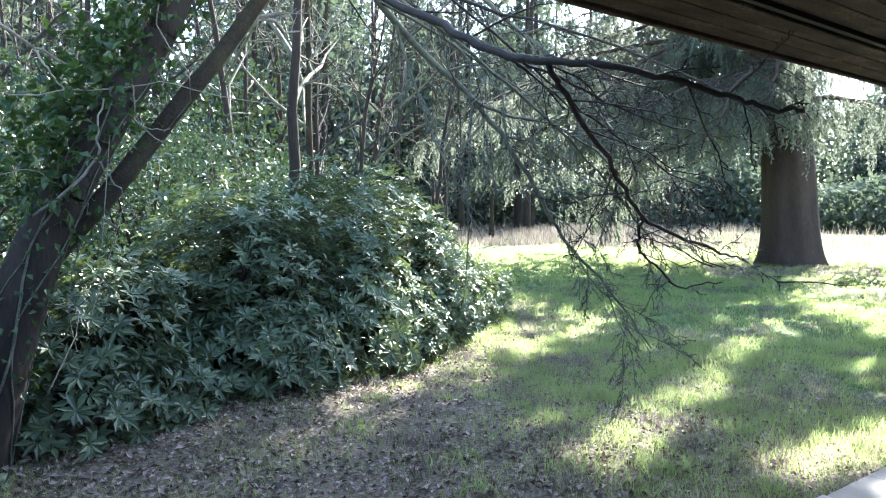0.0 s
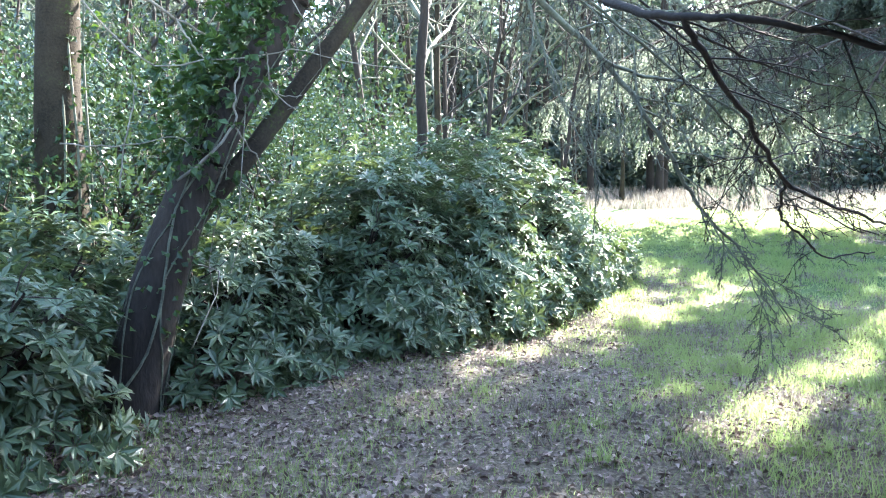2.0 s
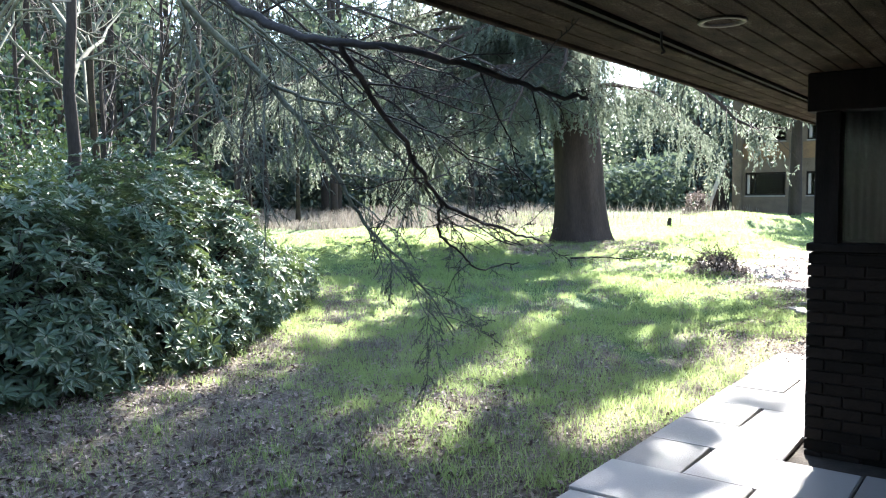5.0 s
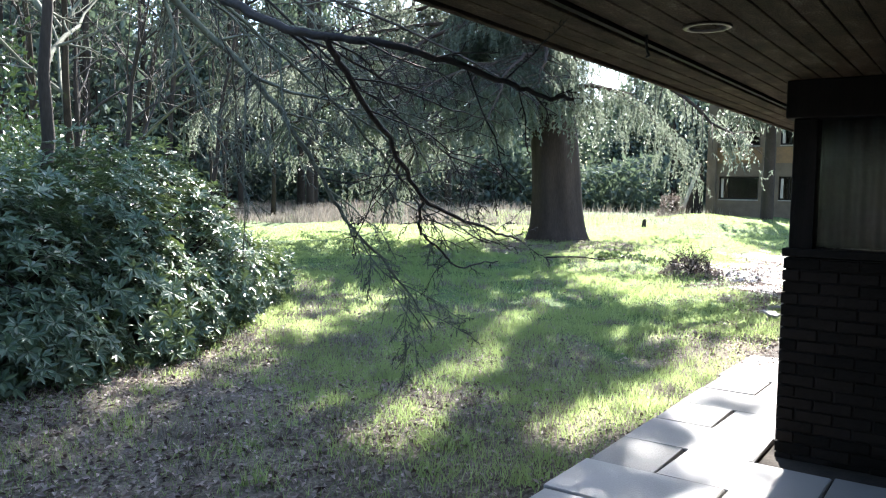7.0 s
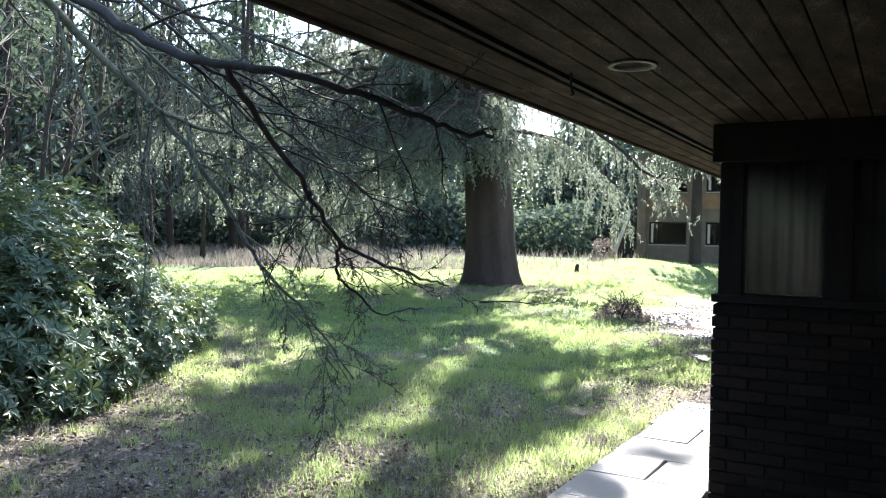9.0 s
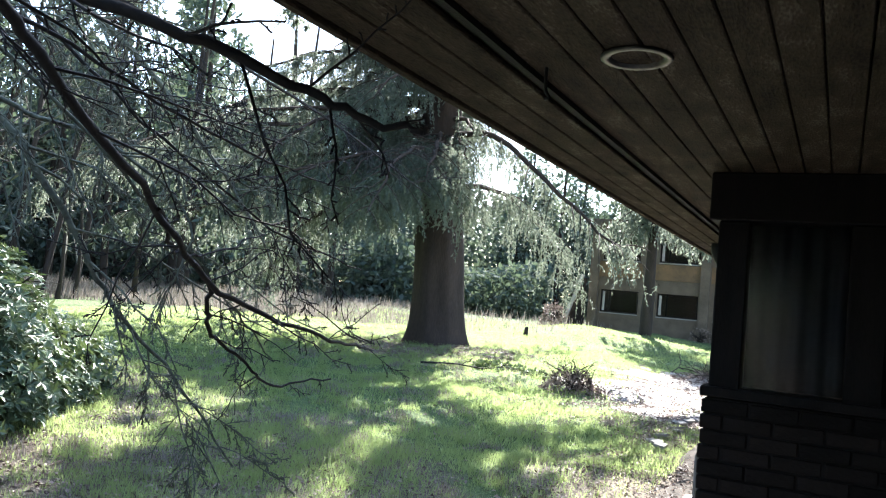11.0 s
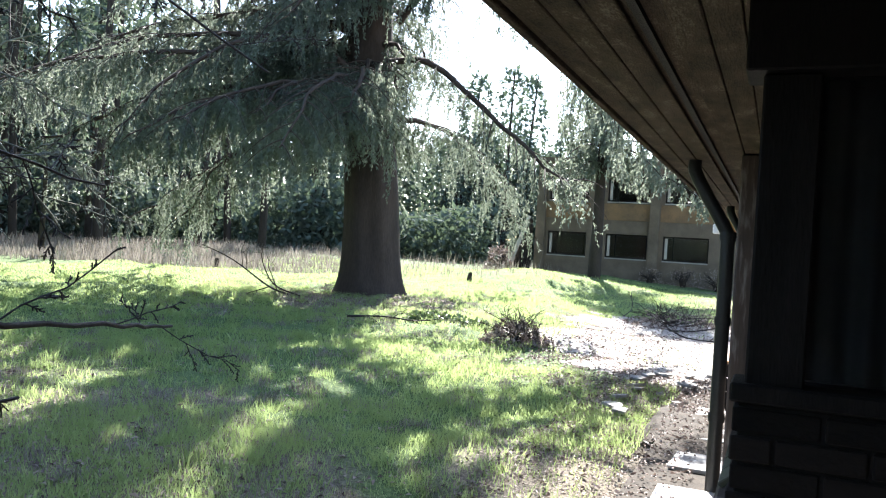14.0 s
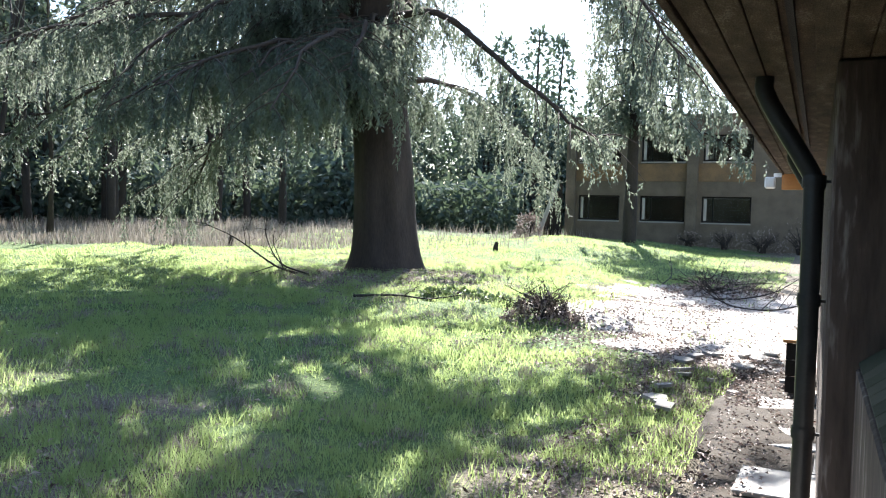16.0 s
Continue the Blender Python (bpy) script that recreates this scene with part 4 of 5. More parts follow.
            for h in range(m):
                w = rs.uniform(0.1, 1.0)
                c2 = c + e * l2 * w + np.array([0, 0, -0.45 * l2 * w * w])
                hl = rs.uniform(0.12, 0.85) * (0.45 + w) * (0.7 if q in (0, 7, 8, 9, 10) else 1.0) * (0.42 if pad else 1.0)
                k = int(3 + hl * 15)
                r = (np.arange(k) + rs.random(k)) / k
                side = rs.normal(0, 0.12, 3)
                pts = c2 + np.outer(r, np.array([side[0], side[1], -hl])) + rs.normal(0, 0.009, (k, 3))
                P.append(pts)
                D.append(np.tile(np.array([side[0], side[1], -0.5]), (k, 1)))
        v, f = tubes(wood, 5)
        part("limb", mesh_of("limb", v, f, CEDAR_BARK, True), CEDAR_BARK, t)
    P, D = np.concatenate(P), np.concatenate(D)
    # openings in the crown: where the sun comes through to the lawn
    w = P + o
    gx, gy = w[:, 0] - sd.x / sd.z * w[:, 2], w[:, 1] - sd.y / sd.z * w[:, 2]
    shut = np.ones(len(P), bool)
    for ax, ay, bx, by, r in ((-4.6, 8.1, -3.7, 7.6, 0.75), (-4.7, 5.8, -3.5, 2.2, 0.27), (-3.5, 2.2, -2.0, -1.8, 0.36), (-1.3, -0.6, -1.1, 4.6, 0.26),
                              (-6.6, 1.2, -5.2, -1.1, 0.62), (-8.0, 2.0, -7.0, 1.4, 0.6), (-7.3, 5.2, -6.0, 2.5, 0.18), (-2.4, 5.6, -1.5, 6.6, 0.2)):
        u = np.clip(((gx - ax) * (bx - ax) + (gy - ay) * (by - ay)) / ((bx - ax) ** 2 + (by - ay) ** 2), 0, 1)
        far = np.hypot(gx - ax - u * (bx - ax), gy - ay - u * (by - ay))
        shut &= (far > r * rs.uniform(0.7, 1.3, len(P))) | (rs.random(len(P)) < 0.03)
    P, D = P[shut], D[shut]
    near = P[:, 2] < 9.5
    out = []
    for sel, ln, wd, per in ((near, 0.10, 0.031, 2), (~near, 0.22, 0.11, 1)):
        v, f = leaf_cloud(P[sel], unit(D[sel]), ln, wd, rs, 0.42, per, plain=True)
        out.append((v, f))
    v, f = join(out)
    part("crown", mesh_of("crown", v, f, NEEDLE), NEEDLE, t, "drooping blue-green needle sprays")


cedar()

# ---- the wood ----
BROAD = bare_tree(-7.4, -4.8, MOSS, (0.02, 0.06), 9.0, 0.27, 61, "mossy broad-trunked tree standing behind the hedge", LICHEN, 3, 9, start=0.35)
rb_ = np.random.default_rng(65)
zb = rb_.uniform(0.6, 5.0, 420)
ab = rb_.uniform(-2.2, 0.8, 420) + 0.6 * np.sin(zb * 2)
pb = np.stack([0.02 * zb + 0.27 * np.cos(ab), 0.06 * zb + 0.27 * np.sin(ab), zb], 1)
vb, fb = leaf_cloud(pb, unit(np.stack([np.cos(ab), np.sin(ab), 0 * ab], 1)), 0.07, 0.055, rb_, 0.7, 2, 0.2, 0.4)
part("ivy", mesh_of("ivy", vb, fb, IVY), IVY, BROAD, "scattered ivy leaves on the bark")
zv = np.linspace(0, 5, 26)
vb, fb = tubes([(np.stack([0.02 * zv + 0.275 * np.cos(q + 0.35 * np.sin(zv * 1.3 + q)), 0.06 * zv + 0.275 * np.sin(q + 0.35 * np.sin(zv * 1.3 + q)), zv], 1), np.linspace(0.016, 0.007, 26)) for q in (-1.9, -1.2, -0.6, -0.1, 0.5)], 6)
part("vine", mesh_of("vine", vb, fb, LICHEN, True), LICHEN, BROAD, "grey vine stems climbing the bark")
bare_tree(-5.0, -5.5, BARK, (0.03, 0.02), 7.0, 0.045, 62, "thin dark sapling stem at the hedge", TWIG, 2, 6, start=0.5)
bare_tree(-8.6, -0.2, BARK, (0.0, -0.04), 8.5, 0.10, 63, "slender grey tree rising through the hedge", LICHEN, 3, 10, start=0.3)
WOOD = [(-12, -3.5, 0.12, 10), (-13.5, 1.5, 0.12, 11), (-11.0, 2.4, 0.08, 8), (-15, 4, 0.14, 12), (-18, 0, 0.16, 13), (-16, -6, 0.15, 12), (-20, 6, 0.16, 13),
        (-14, 6.5, 0.09, 9), (-23, 3, 0.18, 14), (-22, 10, 0.15, 13), (-26, 14, 0.18, 15), (-28, 7, 0.2, 15), (-13, -8, 0.16, 11), (-19, -9, 0.18, 13), (-30, 20, 0.2, 15), (-24, 18, 0.13, 12)]
for i, (x, y, r, h) in enumerate(WOOD):
    bare_tree(x, y, BARK if i % 3 else MOSS, (rng.normal(0, 0.06), rng.normal(0, 0.06)), h, r * 0.7, 100 + i, "leafless woodland tree with fine grey twigs", LICHEN if i % 2 else TWIG, 3, 10, start=0.22, spread=0.8)


SOME = [bare_tree(-26 - 2 * i, 0 + 5 * i, BARK, (0.03 * (-1) ** i, 0.02), 6.5 + 1.6 * i, 0.075, 140 + i, "leafless woodland tree with fine grey twigs", (LICHEN, TWIG)[i % 2], 4, 7, start=0.12, spread=0.85) for i in range(4)]
rw = np.random.default_rng(77)
for i in range(26):
    a, d = radians(rw.uniform(44, 92)), rw.uniform(17, 34)
    x, y = 1 - d * math.sin(a), d * math.cos(a) - 5
    if y > 17 or (x > -17 and y > 5):
        continue
    copy_thing(SOME[i % 4], pose(x, y, float(height(x, y)) - 0.1, 0, 0, rw.uniform(0, 360)))


def far_wood():
    """Evergreens and trunks that close the view beyond the meadow."""
    rs = np.random.default_rng(5)
    P, T = [], []
    for k in range(150):
        a = radians(rs.uniform(-30, 118))
        d = rs.uniform(46, 66) if a < radians(62) else rs.uniform(30, 52)
        x, y = -math.sin(a) * d, math.cos(a) * d - 2
        if y < 46 and x > -24:
            y += 14
        if x > -14 and y < 62:
            y += 18
        if a < radians(17):
            continue
        h = rs.uniform(8, 15) if rs.random() < 0.6 else rs.uniform(4, 7)
        if radians(34) < a < radians(80):
            h = rs.uniform(9, 19)
        z = float(height(x, y))
        n = int(h * 36)
        zz = rs.uniform(0.1, 1, n)
        rr = (1 - zz) ** 0.7 * h * 0.22 + 0.4
        b = rs.uniform(0, 6.28, n)
        q = rs.uniform(0.5, 1, n) * rr
        P.append(np.stack([x + np.cos(b) * q, y + np.sin(b) * q, z + zz * h], 1))
        T.append(([(x, y, z - 0.1), (x + rs.normal(0, 0.2), y, z + h * 0.5), (x + rs.normal(0, 0.3), y, z + h)], [0.22, 0.15, 0.04]))
    for k in range(46):
        a = radians(rs.uniform(46, 104))
        d = rs.uniform(40, 60)
        x, y = -math.sin(a) * d, math.cos(a) * d - 2
        h = rs.uniform(13, 21)
        z = float(height(x, y))
        n = int(h * 34)
        w = rs.uniform(0.12, 1, n)
        b = rs.uniform(0, 6.28, n)
        q = rs.uniform(0.3, 1, n) * ((1 - w) ** 0.6 * h * 0.17 + 0.5)
        P.append(np.stack([x + np.cos(b) * q, y + np.sin(b) * q, z + w * h], 1))
        T.append(([(x, y, z - 0.1), (x + rs.normal(0, 0.2), y, z + h * 0.5), (x, y, z + h)], [0.24, 0.16, 0.04]))
    for k in range(22):
        a = radians(rs.uniform(15, 100))
        d = rs.uniform(34, 48)
        x, y = -math.sin(a) * d, math.cos(a) * d
        if y < 44 and x > -22:
            continue
        z = float(height(x, y))
        T.append(([(x, y, z - 0.1), (x + rs.normal(0, 0.3), y, z + 8), (x + rs.normal(0, 0.6), y, z + 16)], [0.2, 0.15, 0.05]))
    for k in range(120):
        a = radians(12 + 88 * (k + rs.random()) / 120)
        d = rs.uniform(52, 64)
        x, y = -math.sin(a) * d, math.cos(a) * d + 4
        h = rs.uniform(8, 11) if a < radians(40) else rs.uniform(11, 17)
        z = float(height(x, y))
        n = int(h * 52)
        w = rs.uniform(0.0, 1, n) ** 1.2
        b = rs.uniform(0, 6.28, n)
        q = rs.uniform(0.35, 1, n) * ((1 - w) ** 0.75 * h * 0.26 + 0.25)
        P.append(np.stack([x + np.cos(b) * q, y + np.sin(b) * q, z + w * h], 1))
    # dark undergrowth along the meadow's back edge
    n = 24000
    a = np.radians(rs.uniform(-5, 100, n))
    d = rs.uniform(40, 46, n)
    x, y = -np.sin(a) * d, np.cos(a) * d + 2
    y = np.where(x > -16, y + 14, y)
    P.append(np.stack([x, y, height(x, y) + rs.uniform(0, 1, n) ** 1.3 * (3.3 + 0.7 * np.sin(a * 23))], 1))
    P = np.concatenate(P)
    # leaves whose pale colour carries the haze of distance
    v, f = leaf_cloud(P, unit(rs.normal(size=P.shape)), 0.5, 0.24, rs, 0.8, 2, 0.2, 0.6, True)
    tagged(part("far_wood", mesh_of("far_wood", v, f, HAZY_FARLEAF), HAZY_FARLEAF), "evergreen wood and undergrowth beyond the meadow, haze painted into its leaves", "woodland", kind="stuff")
    v, f = tubes(T, 6)
    tagged(part("far_trunks", mesh_of("far_trunks", v, f, BARK, True), BARK), "bare trunks of the far wood", "woodland", kind="stuff")


far_wood()


# ---- grass and litter ----
def tri_blades(x, y, h, w, rs, lean=0.5):
    n = len(x)
    z = height(x, y)
    a = rs.uniform(0, 6.28, n)
    b = rs.uniform(0, 6.28, n)
    dx, dy = np.cos(a) * w * 0.5, np.sin(a) * w * 0.5
    k = rs.uniform(0.1, lean, n) * h
    v = np.stack([np.stack([x - dx, y - dy, z - 0.005], 1), np.stack([x + dx, y + dy, z - 0.005], 1), np.stack([x + np.cos(b) * k, y + np.sin(b) * k, z + h], 1)], 1).reshape(-1, 3)
    return v, np.arange(3 * n).reshape(-1, 3)


def patch(x, y, s):
    return 0.5 + 0.25 * (np.sin(x * 1.3 * s + 1.7 * np.sin(y * 0.9 * s)) + np.sin(y * 1.1 * s + 1.3 * np.sin(x * 0.7 * s + 2)))


def lawn():
    rs = np.random.default_rng(9)
    n = 1700000
    u = rs.random(n)
    y = -5.5 + 36 * u**1.5
    x = rs.uniform(-20, -0.95, n)
    d = np.hypot(x - 0.5, y + 4)
    keep = (rs.random(n) < np.clip(6.5 / d, 0.15, 1)) & ~((x < -4.6) & (y < 3 + (x + 8) * -0.0) & (x < -4.4 - 0.55 * (y + 4.5)))
    rub = (x > -3.6) & (y > 8.5) & (y < 19)
    keep &= rs.random(n) < 0.25 + 0.75 * np.clip((np.hypot((x + 8.6) * 0.8, y - 14.3) - 1.2) / 2.2, 0, 1)
    brown = rs.random(n) < 0.8 * np.clip(0.5 - 0.3 * (y + 0.35 * (x + 5) - 0.2), 0, 1)
    keep &= ~(rub & (rs.random(n) < 0.93)) & ~brown & (rs.random(n) < 0.12 + 1.1 * patch(x, y, 1.0) * (0.4 + 0.8 * patch(y, x, 3.1)))
    x, y = x[keep], y[keep]
    h = rs.uniform(0.02, 0.08, len(x)) * (0.5 + 1.1 * patch(x, y, 2.3))
    v, f = tri_blades(x, y, h, rs.uniform(0.005, 0.011, len(x)) * np.clip(np.hypot(x, y + 4) / 6, 1, 3), rs, 0.9)
    tagged(part("grass", mesh_of("grass", v, f, GRASS), GRASS), "short tufted green grass of the lawn", "grass", kind="stuff")
    # taller tufts, green and dry
    for count, material, name, label, hh in ((1500, GRASS, "grass_tufts", "longer tufts of green grass on the lawn", 0.15), (1100, STRAW, "dry_tufts", "tufts of dead grass on the lawn", 0.13)):
        cx, cy = rs.uniform(-14, -1.1, count), -4 + 24 * rs.random(count) ** 1.2
        ok = ~((cx < -4.3) & (cx < -4.2 - 0.5 * (cy + 4.5))) & ~((cx > -4.2) & (cy > 8.5)) & (cy + 0.35 * (cx + 5) > 0.2 - 2.5 * rs.random(count))
        cx, cy = cx[ok], cy[ok]
        x = (cx[:, None] + rs.normal(0, 0.07, (len(cx), 55))).ravel()
        y = (cy[:, None] + rs.normal(0, 0.07, (len(cx), 55))).ravel()
        v, f = tri_blades(x, y, rs.uniform(0.4, 1.0, len(x)) * hh * np.repeat(rs.uniform(0.5, 1.2, len(cx)), 55), rs.uniform(0.006, 0.012, len(x)), rs, 0.8)
        tagged(part(name, mesh_of(name, v, f, material), material), label, "grass", kind="stuff")
    m = 60000
    a = np.radians(rs.uniform(5, 85, m))
    d = rs.uniform(25, 42, m)
    x, y = -np.sin(a) * d - 1, np.cos(a) * d + 1
    k = ~((x > -9) & (y > 26)) & (np.hypot(x + 9.4, y - 15.7) > 7) & (rs.random(m) < np.clip((a - radians(26)) / radians(14), 0.1, 1.0))
    x, y = x[k], y[k]
    v, f = tri_blades(x, y, rs.uniform(0.12, 0.6, len(x)) * (0.45 + 0.75 * patch(x, y, 0.9)), rs.uniform(0.02, 0.045, len(x)), rs, 0.5)
    tagged(part("meadow_grass", mesh_of("meadow_grass", v, f, STRAW), STRAW), "tall dry straw-coloured meadow grass", "grass", kind="stuff")
    m = 70000
    x = rs.uniform(-11, -0.9, m)
    y = -6 + 22 * rs.random(m) ** 1.8
    rub = ((x > -4.2) & (y > 7.5)) | (np.hypot((x + 8.3) * 0.7, y - 13.9) < 1.9)
    keep = (rs.random(m) < np.clip(0.75 - 0.16 * (y + 0.35 * (x + 5)), 0.085, 1)) | (rub & (rs.random(m) < 0.9))
    x, y = x[keep], y[keep]
    mx, my = rs.uniform(-3.9, 0.0, 9000), rs.uniform(4.5, 18, 9000)
    kk = (rs.random(9000) < np.clip((my - 4.2) / 3, 0.15, 1)) & (mx > -1.2 - 0.42 * (my - 4.5))
    x, y = np.concatenate([x, mx[kk]]), np.concatenate([y, my[kk]])
    px, py = -0.4 - 1.5 * rs.random(4200) ** 0.8, 2.6 + 7.0 * rs.random(4200) ** 0.75
    x, y = np.concatenate([x, px]), np.concatenate([y, py])
    z = np.where((x > -0.9) & (y < 9.5), 0.006, height(x, y) + 0.008)
    pts = np.stack([x, y, z + rs.uniform(0, 0.02, len(x))], 1)
    d = rs.normal(size=pts.shape) * [1, 1, 0.25]
    nn = np.array([0, 0, 1.0]) + rs.normal(0, 0.45, pts.shape)
    v, f = blades(pts, d, nn, rs.uniform(0.03, 0.075, len(x)) * np.where(x > -1.6, 0.75, 1.0), rs.uniform(0.02, 0.042, len(x)) * np.where(x > -1.6, 0.75, 1.0), 0.3)
    tagged(part("fallen_leaves", mesh_of("fallen_leaves", v, f, LITTER), LITTER), "scattered curled brown fallen leaves", "leaf litter", kind="stuff")


lawn()


# ---- fallen wood, posts and other small things ----
def dead_branch(name, x, y, ctrl, r, seed, label, material=BARK, levels=2, count=6, ratio=0.45, group="fallen branches", rz=0):
    rs = np.random.default_rng(seed)
    out = []
    path = spline(ctrl, 4 * len(ctrl))
    grow(path, np.linspace(r, r * 0.25, len(path)), out, levels, rs, 0.05, count, ratio, 0.8, 0.1, 0.15)
    v, f = twigs(out)
    ob = part(name, mesh_of(name, v, f, material, True), material)
    ob.matrix_basis = pose(x, y, float(height(x, y)), 0, 0, rz)
    return tagged(ob, label, "branch", group)


def brush_heap(x, y, r, h, seed, label):
    rs = np.random.default_rng(seed)
    t = thing("brush_heap", x, y, float(height(x, y)), label, "brushwood")
    for k in range(26):
        a = rs.uniform(0, 6.28)
        e = np.array([math.cos(a) * r * rs.uniform(0.5, 1.1), math.sin(a) * r * rs.uniform(0.5, 1.1), h * rs.uniform(0.2, 1.1)])
        s = rs.normal(0, 0.2, 3) * [1, 1, 0]
        out = []
        grow(spline([s, s * 0.5 + e * 0.5 + [0, 0, 0.08], e], 7), np.linspace(0.014, 0.004, 7), out, 2, rs, 0, 5, 0.45)
        v, f = twigs(out)
        part("stick", mesh_of("stick", v, f, BARK, True), BARK, t)
    p, d = shell((0, 0, 0), (r, r, h * 0.6), 500, rs)
    p[:, 2] = np.abs(p[:, 2])
    v, f = leaf_cloud(p, d, 0.07, 0.035, rs, 0.9, 3)
    part("dry_foliage", mesh_of("dry_foliage", v, f, LITTER), LITTER, t, "withered brown leaves")


brush_heap(-4.0, 10.9, 0.55, 0.6, 201, "heap of dead brown brushwood on the lawn")
brush_heap(-2.1, 17.5, 1.2, 0.35, 202, "low heap of fallen twigs near the rubble")
dead_branch("fallen_branch", -10.6, 12.9, [(0.3, 0.4, 0.02), (0.0, 0.0, 0.2), (-0.8, -0.3, 0.75), (-1.6, -0.4, 1.05)], 0.03, 211, "dead grey branch lying at the cedar's foot")
dead_branch("fallen_branch", -10.2, 13.2, [(0.2, 0.1, 0.02), (-0.4, -0.1, 0.25), (-0.7, -0.2, 0.8), (-0.6, -0.3, 1.2)], 0.022, 212, "dead grey branch lying at the cedar's foot")
for k, (x, y, rz) in enumerate(((-1.3, 16.5, 10), (-2.6, 17.6, 60), (-0.7, 14.6, -20), (-3.4, 18.4, 90), (-1.8, 15.2, 150))):
    dead_branch("fallen_branch", x, y, [(-0.8, 0, 0.02), (-0.2, 0.05, 0.06), (0.4, -0.05, 0.25), (1.0, 0.1, 0.65)], 0.022, 220 + k, "dead branch lying on the leaf-strewn rubble", TWIG, rz=rz)
dead_branch("fallen_branch", -6.2, 10.6, [(-0.9, 0, 0.03), (-0.2, 0.05, 0.07), (0.4, -0.05, 0.05), (0.9, 0.1, 0.12)], 0.025, 230, "dead branch lying flat in the grass", TWIG, rz=12)
rg = np.random.default_rng(44)
for k in range(5):
    x, y = -5.4 + rg.uniform(-0.9, 0.9), 11.6 + rg.uniform(-0.5, 0.6)
    shrub("ground_ivy", x, y, 0.3, 0.16, 90, RHODO, 0.07, 0.04, 5, "low patch of green ivy on the ground", "plant", 300 + k, "ground ivy", stems=2)


def stump(x, y, h, r, seed):
    rs = np.random.default_rng(seed)
    v, f = tubes([(np.array([(0, 0, -0.05), (0.01, 0, h * 0.4), (0.03, 0.01, h * 0.85), (0.035, 0.01, h)]), [r * 1.4, r, r * 0.9, r * 0.5])], 9)
    ob = part("stump", mesh_of("stump", v + rs.normal(0, 0.008, v.shape), f, BARK, True), BARK)
    ob.matrix_basis = pose(x, y, float(height(x, y)))
    tagged(ob, "small broken dark stump standing in the grass", "stump", "stumps in the grass")


stump(-9.77, 23.5, 0.3, 0.07, 1)
stump(-18.2, 20.4, 0.35, 0.08, 2)


def lean_to():
    z = float(height(-11.1, 33.2))
    t = thing("leaning_boards", -11.1, 33.2, z, "pale weathered board leaning against a dark timber hutch", "boards")
    bm = box(-0.09, -0.02, 0, 0.09, 0.02, 2.7, 0.004)
    part("board", bm, PALEWOOD, t, "", pose(-0.45, -0.1, 0, 0, 19, 0))
    for k in range(6):
        part("panel", box(-0.25 + 0.14 * k, 0.05, 0, -0.115 + 0.14 * k, 0.08, 0.75 + 0.33 * k, 0.003), DARKWOOD, t)
    return t


lean_to()
shrub("brown_shrub", -11.85, 32.6, 0.62, 1.15, 900, LITTER, 0.09, 0.04, 4, "russet winter shrub beside the leaning board", "shrub", 401)
for k, (x, r, h) in enumerate(((-2.2, 0.8, 1.0), (-0.8, 0.9, 1.3), (-3.6, 0.7, 0.8), (-5.0, 0.6, 0.7))):
    shrub("bare_shrub", x, 33.0, r, h, 250, LITTER, 0.06, 0.03, 3, "low brown twiggy shrub at the building's foot", "shrub", 410 + k, "shrubs by the building", stems=16)


def conifer(x, y, h, low, reach, seed, label):
    """A dark evergreen with a straight trunk and drooping boughs from a given height up."""
    rs = np.random.default_rng(seed)
    t = thing("conifer_tree", x, y, float(height(x, y)) - 0.05, label, "tree")
    p = spline([(0, 0, -0.1), (0.03, 0, h * 0.3), (0.0, 0.05, h * 0.65), (0.05, 0, h)], 40)
    v, f = bark_tube(p, np.linspace(0.27, 0.04, 40), 20, rs, 0.04)
    part("trunk", mesh_of("trunk", v, f, BARK, True), BARK, t)
    wood, P, D = [], [], []
    for k in range(64):
        z0 = low + (h - low - 0.4) * (k + rs.random()) / 64
        a = k * 2.399 + rs.normal(0, 0.25)
        L = (reach * (1.05 - 0.75 * (z0 - low) / (h - low))) * rs.uniform(0.7, 1.15) * (1 + 0.3 * math.cos(a))
        u = np.linspace(0, 1, 8)[:, None]
        d = np.array([math.cos(a), math.sin(a), 0.0])
        br = np.array([0, 0, z0]) + d * L * u + np.array([0, 0, L]) * (0.22 * u - 0.55 * u**2)
        wood.append((br, np.linspace(0.045, 0.008, 8)))
        for h2 in range(int(L * 24)):
            w = rs.uniform(0.12, 1.0)
            c = br[min(int(w * 7), 6)] + (br[min(int(w * 7), 6) + 1] - br[min(int(w * 7), 6)]) * (w * 7 % 1) + rs.normal(0, 0.22, 3) * [1, 1, 0.35]
            hl = rs.uniform(0.15, 0.7)
            n = int(3 + hl * 9)
            P.append(c + np.outer(np.linspace(0, 1, n), np.array([rs.normal(0, 0.08), rs.normal(0, 0.08), -hl])))
            D.append(np.tile([0.0, 0.0, -1.0], (n, 1)))
    v, f = tubes(wood, 5)
    part("branchwork", mesh_of("branchwork", v, f, BARK, True), BARK, t)
    P, D = np.concatenate(P), np.concatenate(D)
    v, f = leaf_cloud(P, D + rs.normal(0, 0.2, D.shape), 0.17, 0.06, rs, 0.45, 2, plain=True)
    part("crown", mesh_of("crown", v, f, NEEDLE), NEEDLE, t, "drooping dark green sprays")


conifer(-6.6, 29.0, 13.5, 4.2, 3.0, 421, "dark-trunked evergreen tree in front of the brick building")


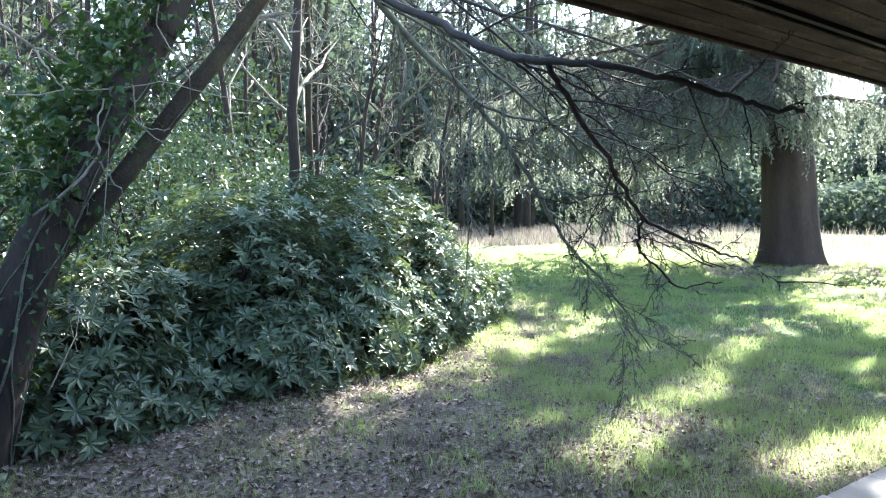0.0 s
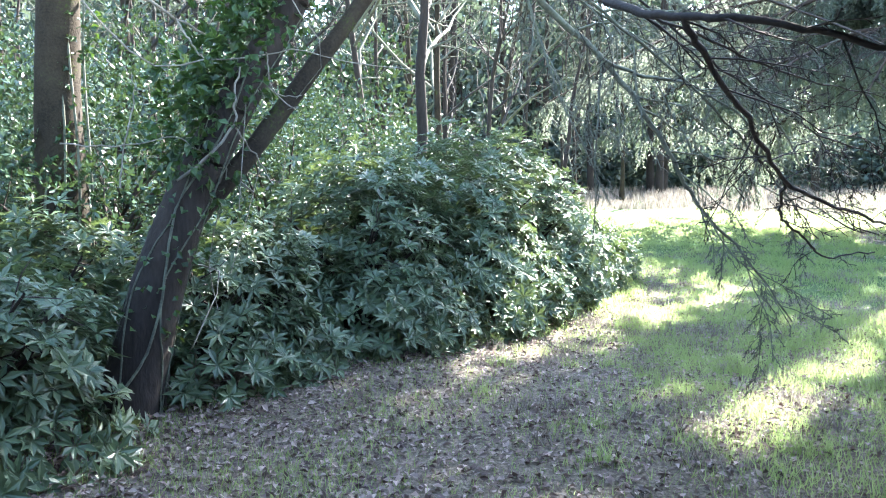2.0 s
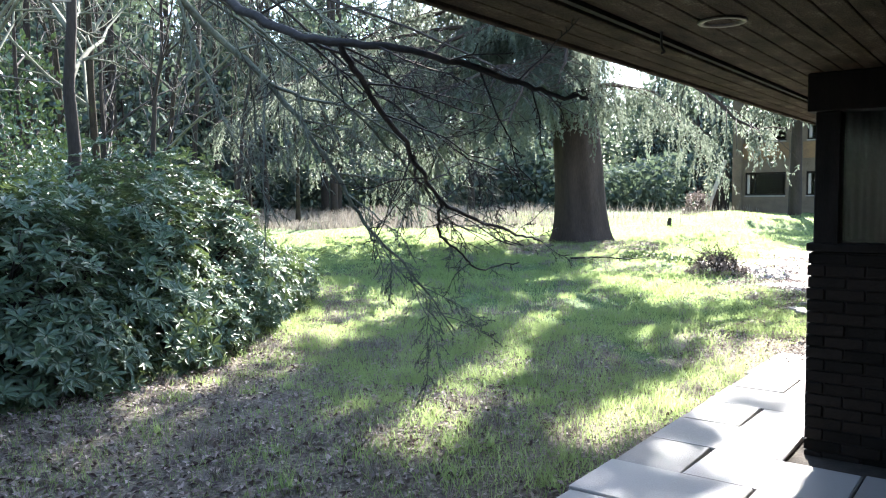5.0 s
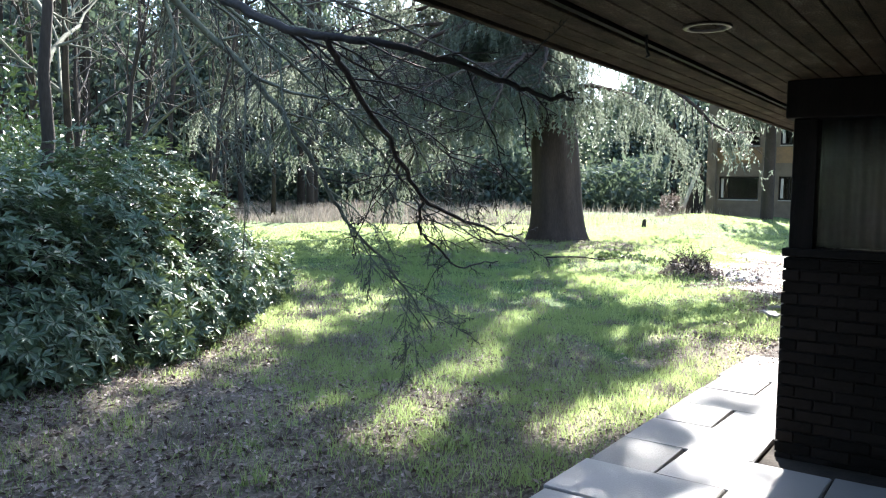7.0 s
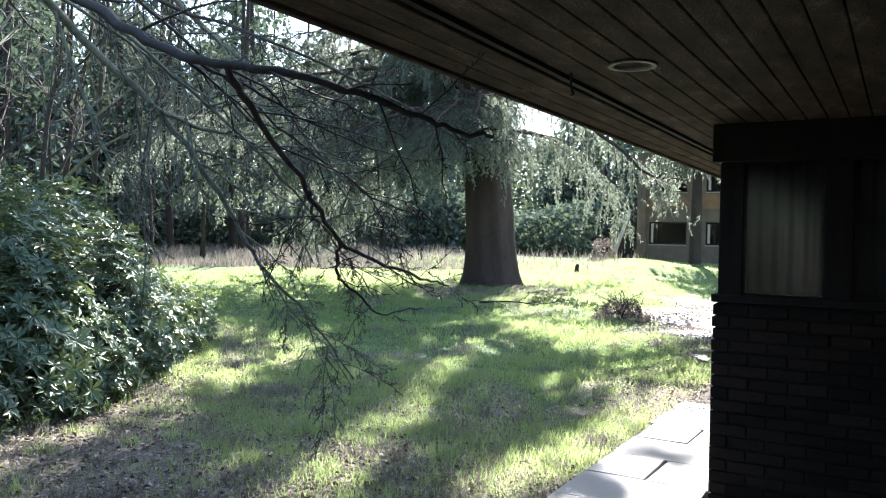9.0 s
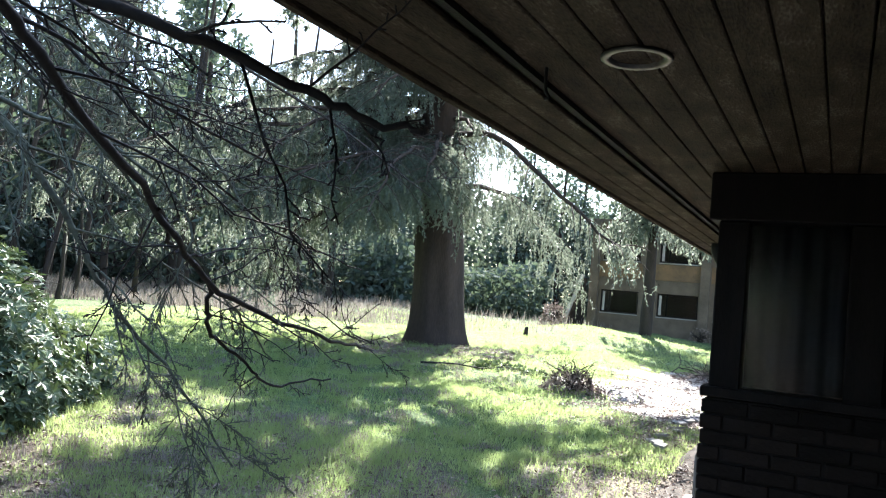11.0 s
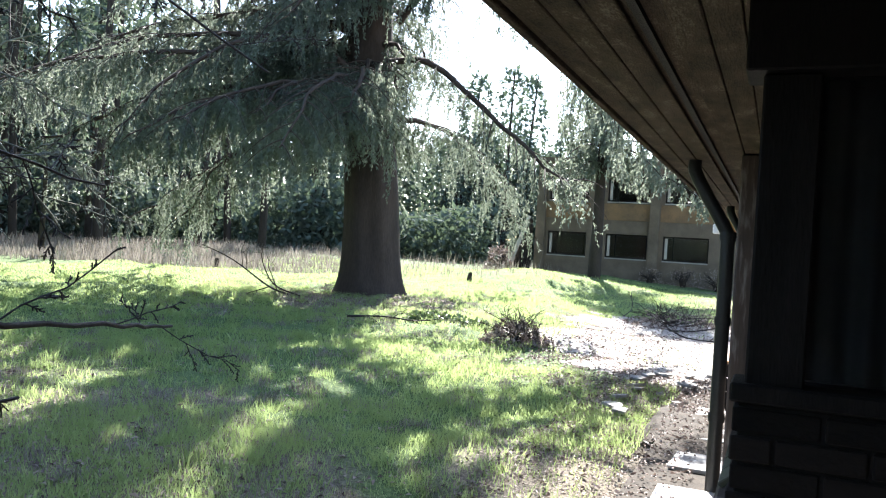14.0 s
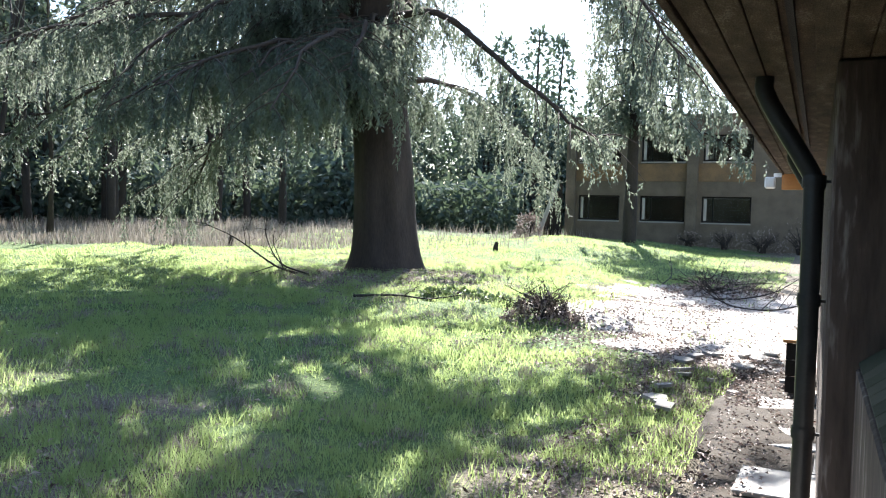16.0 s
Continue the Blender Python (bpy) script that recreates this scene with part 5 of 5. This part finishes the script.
def rubble():
    """Broken slabs and bricks at the end of the paving."""
    rs = np.random.default_rng(66)
    for k in range(26):
        x, y = rs.uniform(-1.6, -0.25), rs.uniform(6.2, 10.6)
        bm = bmesh.new()
        n = rs.integers(4, 7)
        a = np.sort(rs.uniform(0, 6.28, n)) + 0.3 * np.arange(n) / n
        w = rs.uniform(0.05, 0.15)
        vs = [bm.verts.new((math.cos(q) * w * rs.uniform(0.7, 1.2), math.sin(q) * w * rs.uniform(0.7, 1.2), 0)) for q in np.linspace(0, 6.28, n, endpoint=False)]
        fc = bm.faces.new(vs)
        ex = bmesh.ops.extrude_face_region(bm, geom=[fc])
        bmesh.ops.translate(bm, verts=[g for g in ex["geom"] if isinstance(g, bmesh.types.BMVert)], vec=(0, 0, 0.03))
        bmesh.ops.recalc_face_normals(bm, faces=bm.faces)
        ob = part("broken_slab", bm, CONCRETE)
        ob.matrix_basis = pose(x, y, max(float(height(x, y)), -0.03) + 0.01 + 0.03 * rs.random(), rs.normal(0, 6), rs.normal(0, 6), rs.uniform(0, 360))
        tagged(ob, "broken pale concrete slab among dead leaves", "rubble", "broken slabs")


rubble()


def step_block():
    t = thing("timber_planter", -0.32, 7.5, 0, "low dark red timber box by the wall", "planter")
    for k in range(3):
        part("plank", box(-0.12, 0, 0.02 + 0.16 * k, 0.12, 0.04, 0.17 + 0.16 * k, 0.004), DARKWOOD, t)
        part("plank", box(-0.12, 0.043, 0.02 + 0.16 * k, -0.08, 0.7, 0.17 + 0.16 * k, 0.004), DARKWOOD, t)
    part("lid", box(-0.15, -0.03, 0.50, 0.13, 0.72, 0.53, 0.004), ORANGEWOOD, t, "red-brown lid board")


step_block()


def floodlight():
    t = thing("floodlight", -0.84, 12.2, 2.36, "small white floodlight under the end of the eaves", "light")
    part("bracket", box(-0.01, -0.01, -0.03, 0.1, 0.01, 0.03), WHITEP, t)
    part("housing", box(-0.13, -0.09, -0.2, 0.02, 0.06, -0.03, 0.02), WHITEP, t)


floodlight()


def soil_patch():
    """Earth and leaf mould washed over the slabs."""
    n = 22
    xs, ys = np.linspace(-1.0, 0.02, n), np.linspace(5.3, 7.3, 2 * n)
    X, Y = np.meshgrid(xs, ys, indexing="ij")
    w = np.clip(1 - np.abs((Y - 6.3) / 1.0) ** 3, 0, 1)
    Z = -0.04 + 0.065 * w * (0.8 + 0.25 * np.sin(X * 9 + 2 * np.sin(Y * 5)) * np.sin(Y * 7))
    v = np.stack([X, Y, Z], -1).reshape(-1, 3)
    i = (np.arange(n - 1)[:, None] * 2 * n + np.arange(2 * n - 1)[None]).ravel()
    ob = part("soil_patch", mesh_of("soil_patch", v, np.stack([i, i + 2 * n, i + 2 * n + 1, i + 1], 1), SOIL, True), SOIL)
    tagged(ob, "dark damp earth washed over the paving", "soil", kind="structure")


soil_patch()


def old_path():
    """A pale concrete apron in full sun, half lost under leaves."""
    n, m = 40, 60
    u, w = np.linspace(0, 1, n), np.linspace(0, 1, m)
    U, W = np.meshgrid(u, w, indexing="ij")
    y = 8.6 + 10.2 * W
    left = -1.5 - 2.9 * np.clip((y - 8.6) / 3.0, 0, 1) + 0.5 * np.sin(y * 1.9) + 0.25 * np.sin(y * 5.1)
    x = left + (0.9 - left) * U
    edge = np.minimum(np.minimum(U, 1 - W), W) * 14
    z = height(x, y) + np.clip(edge, 0, 1) * 0.03 - 0.012 + 0.008 * np.sin(x * 5 + np.sin(y * 3)) * np.sin(y * 4)
    v = np.stack([x, y, z], -1).reshape(-1, 3)
    i = (np.arange(n - 1)[:, None] * m + np.arange(m - 1)[None]).ravel()
    ob = part("path", mesh_of("path", v, np.stack([i, i + m, i + m + 1, i + 1], 1), PALE, True), PALE)
    tagged(ob, "pale cracked concrete path half covered with dead leaves", "path", kind="structure")


old_path()
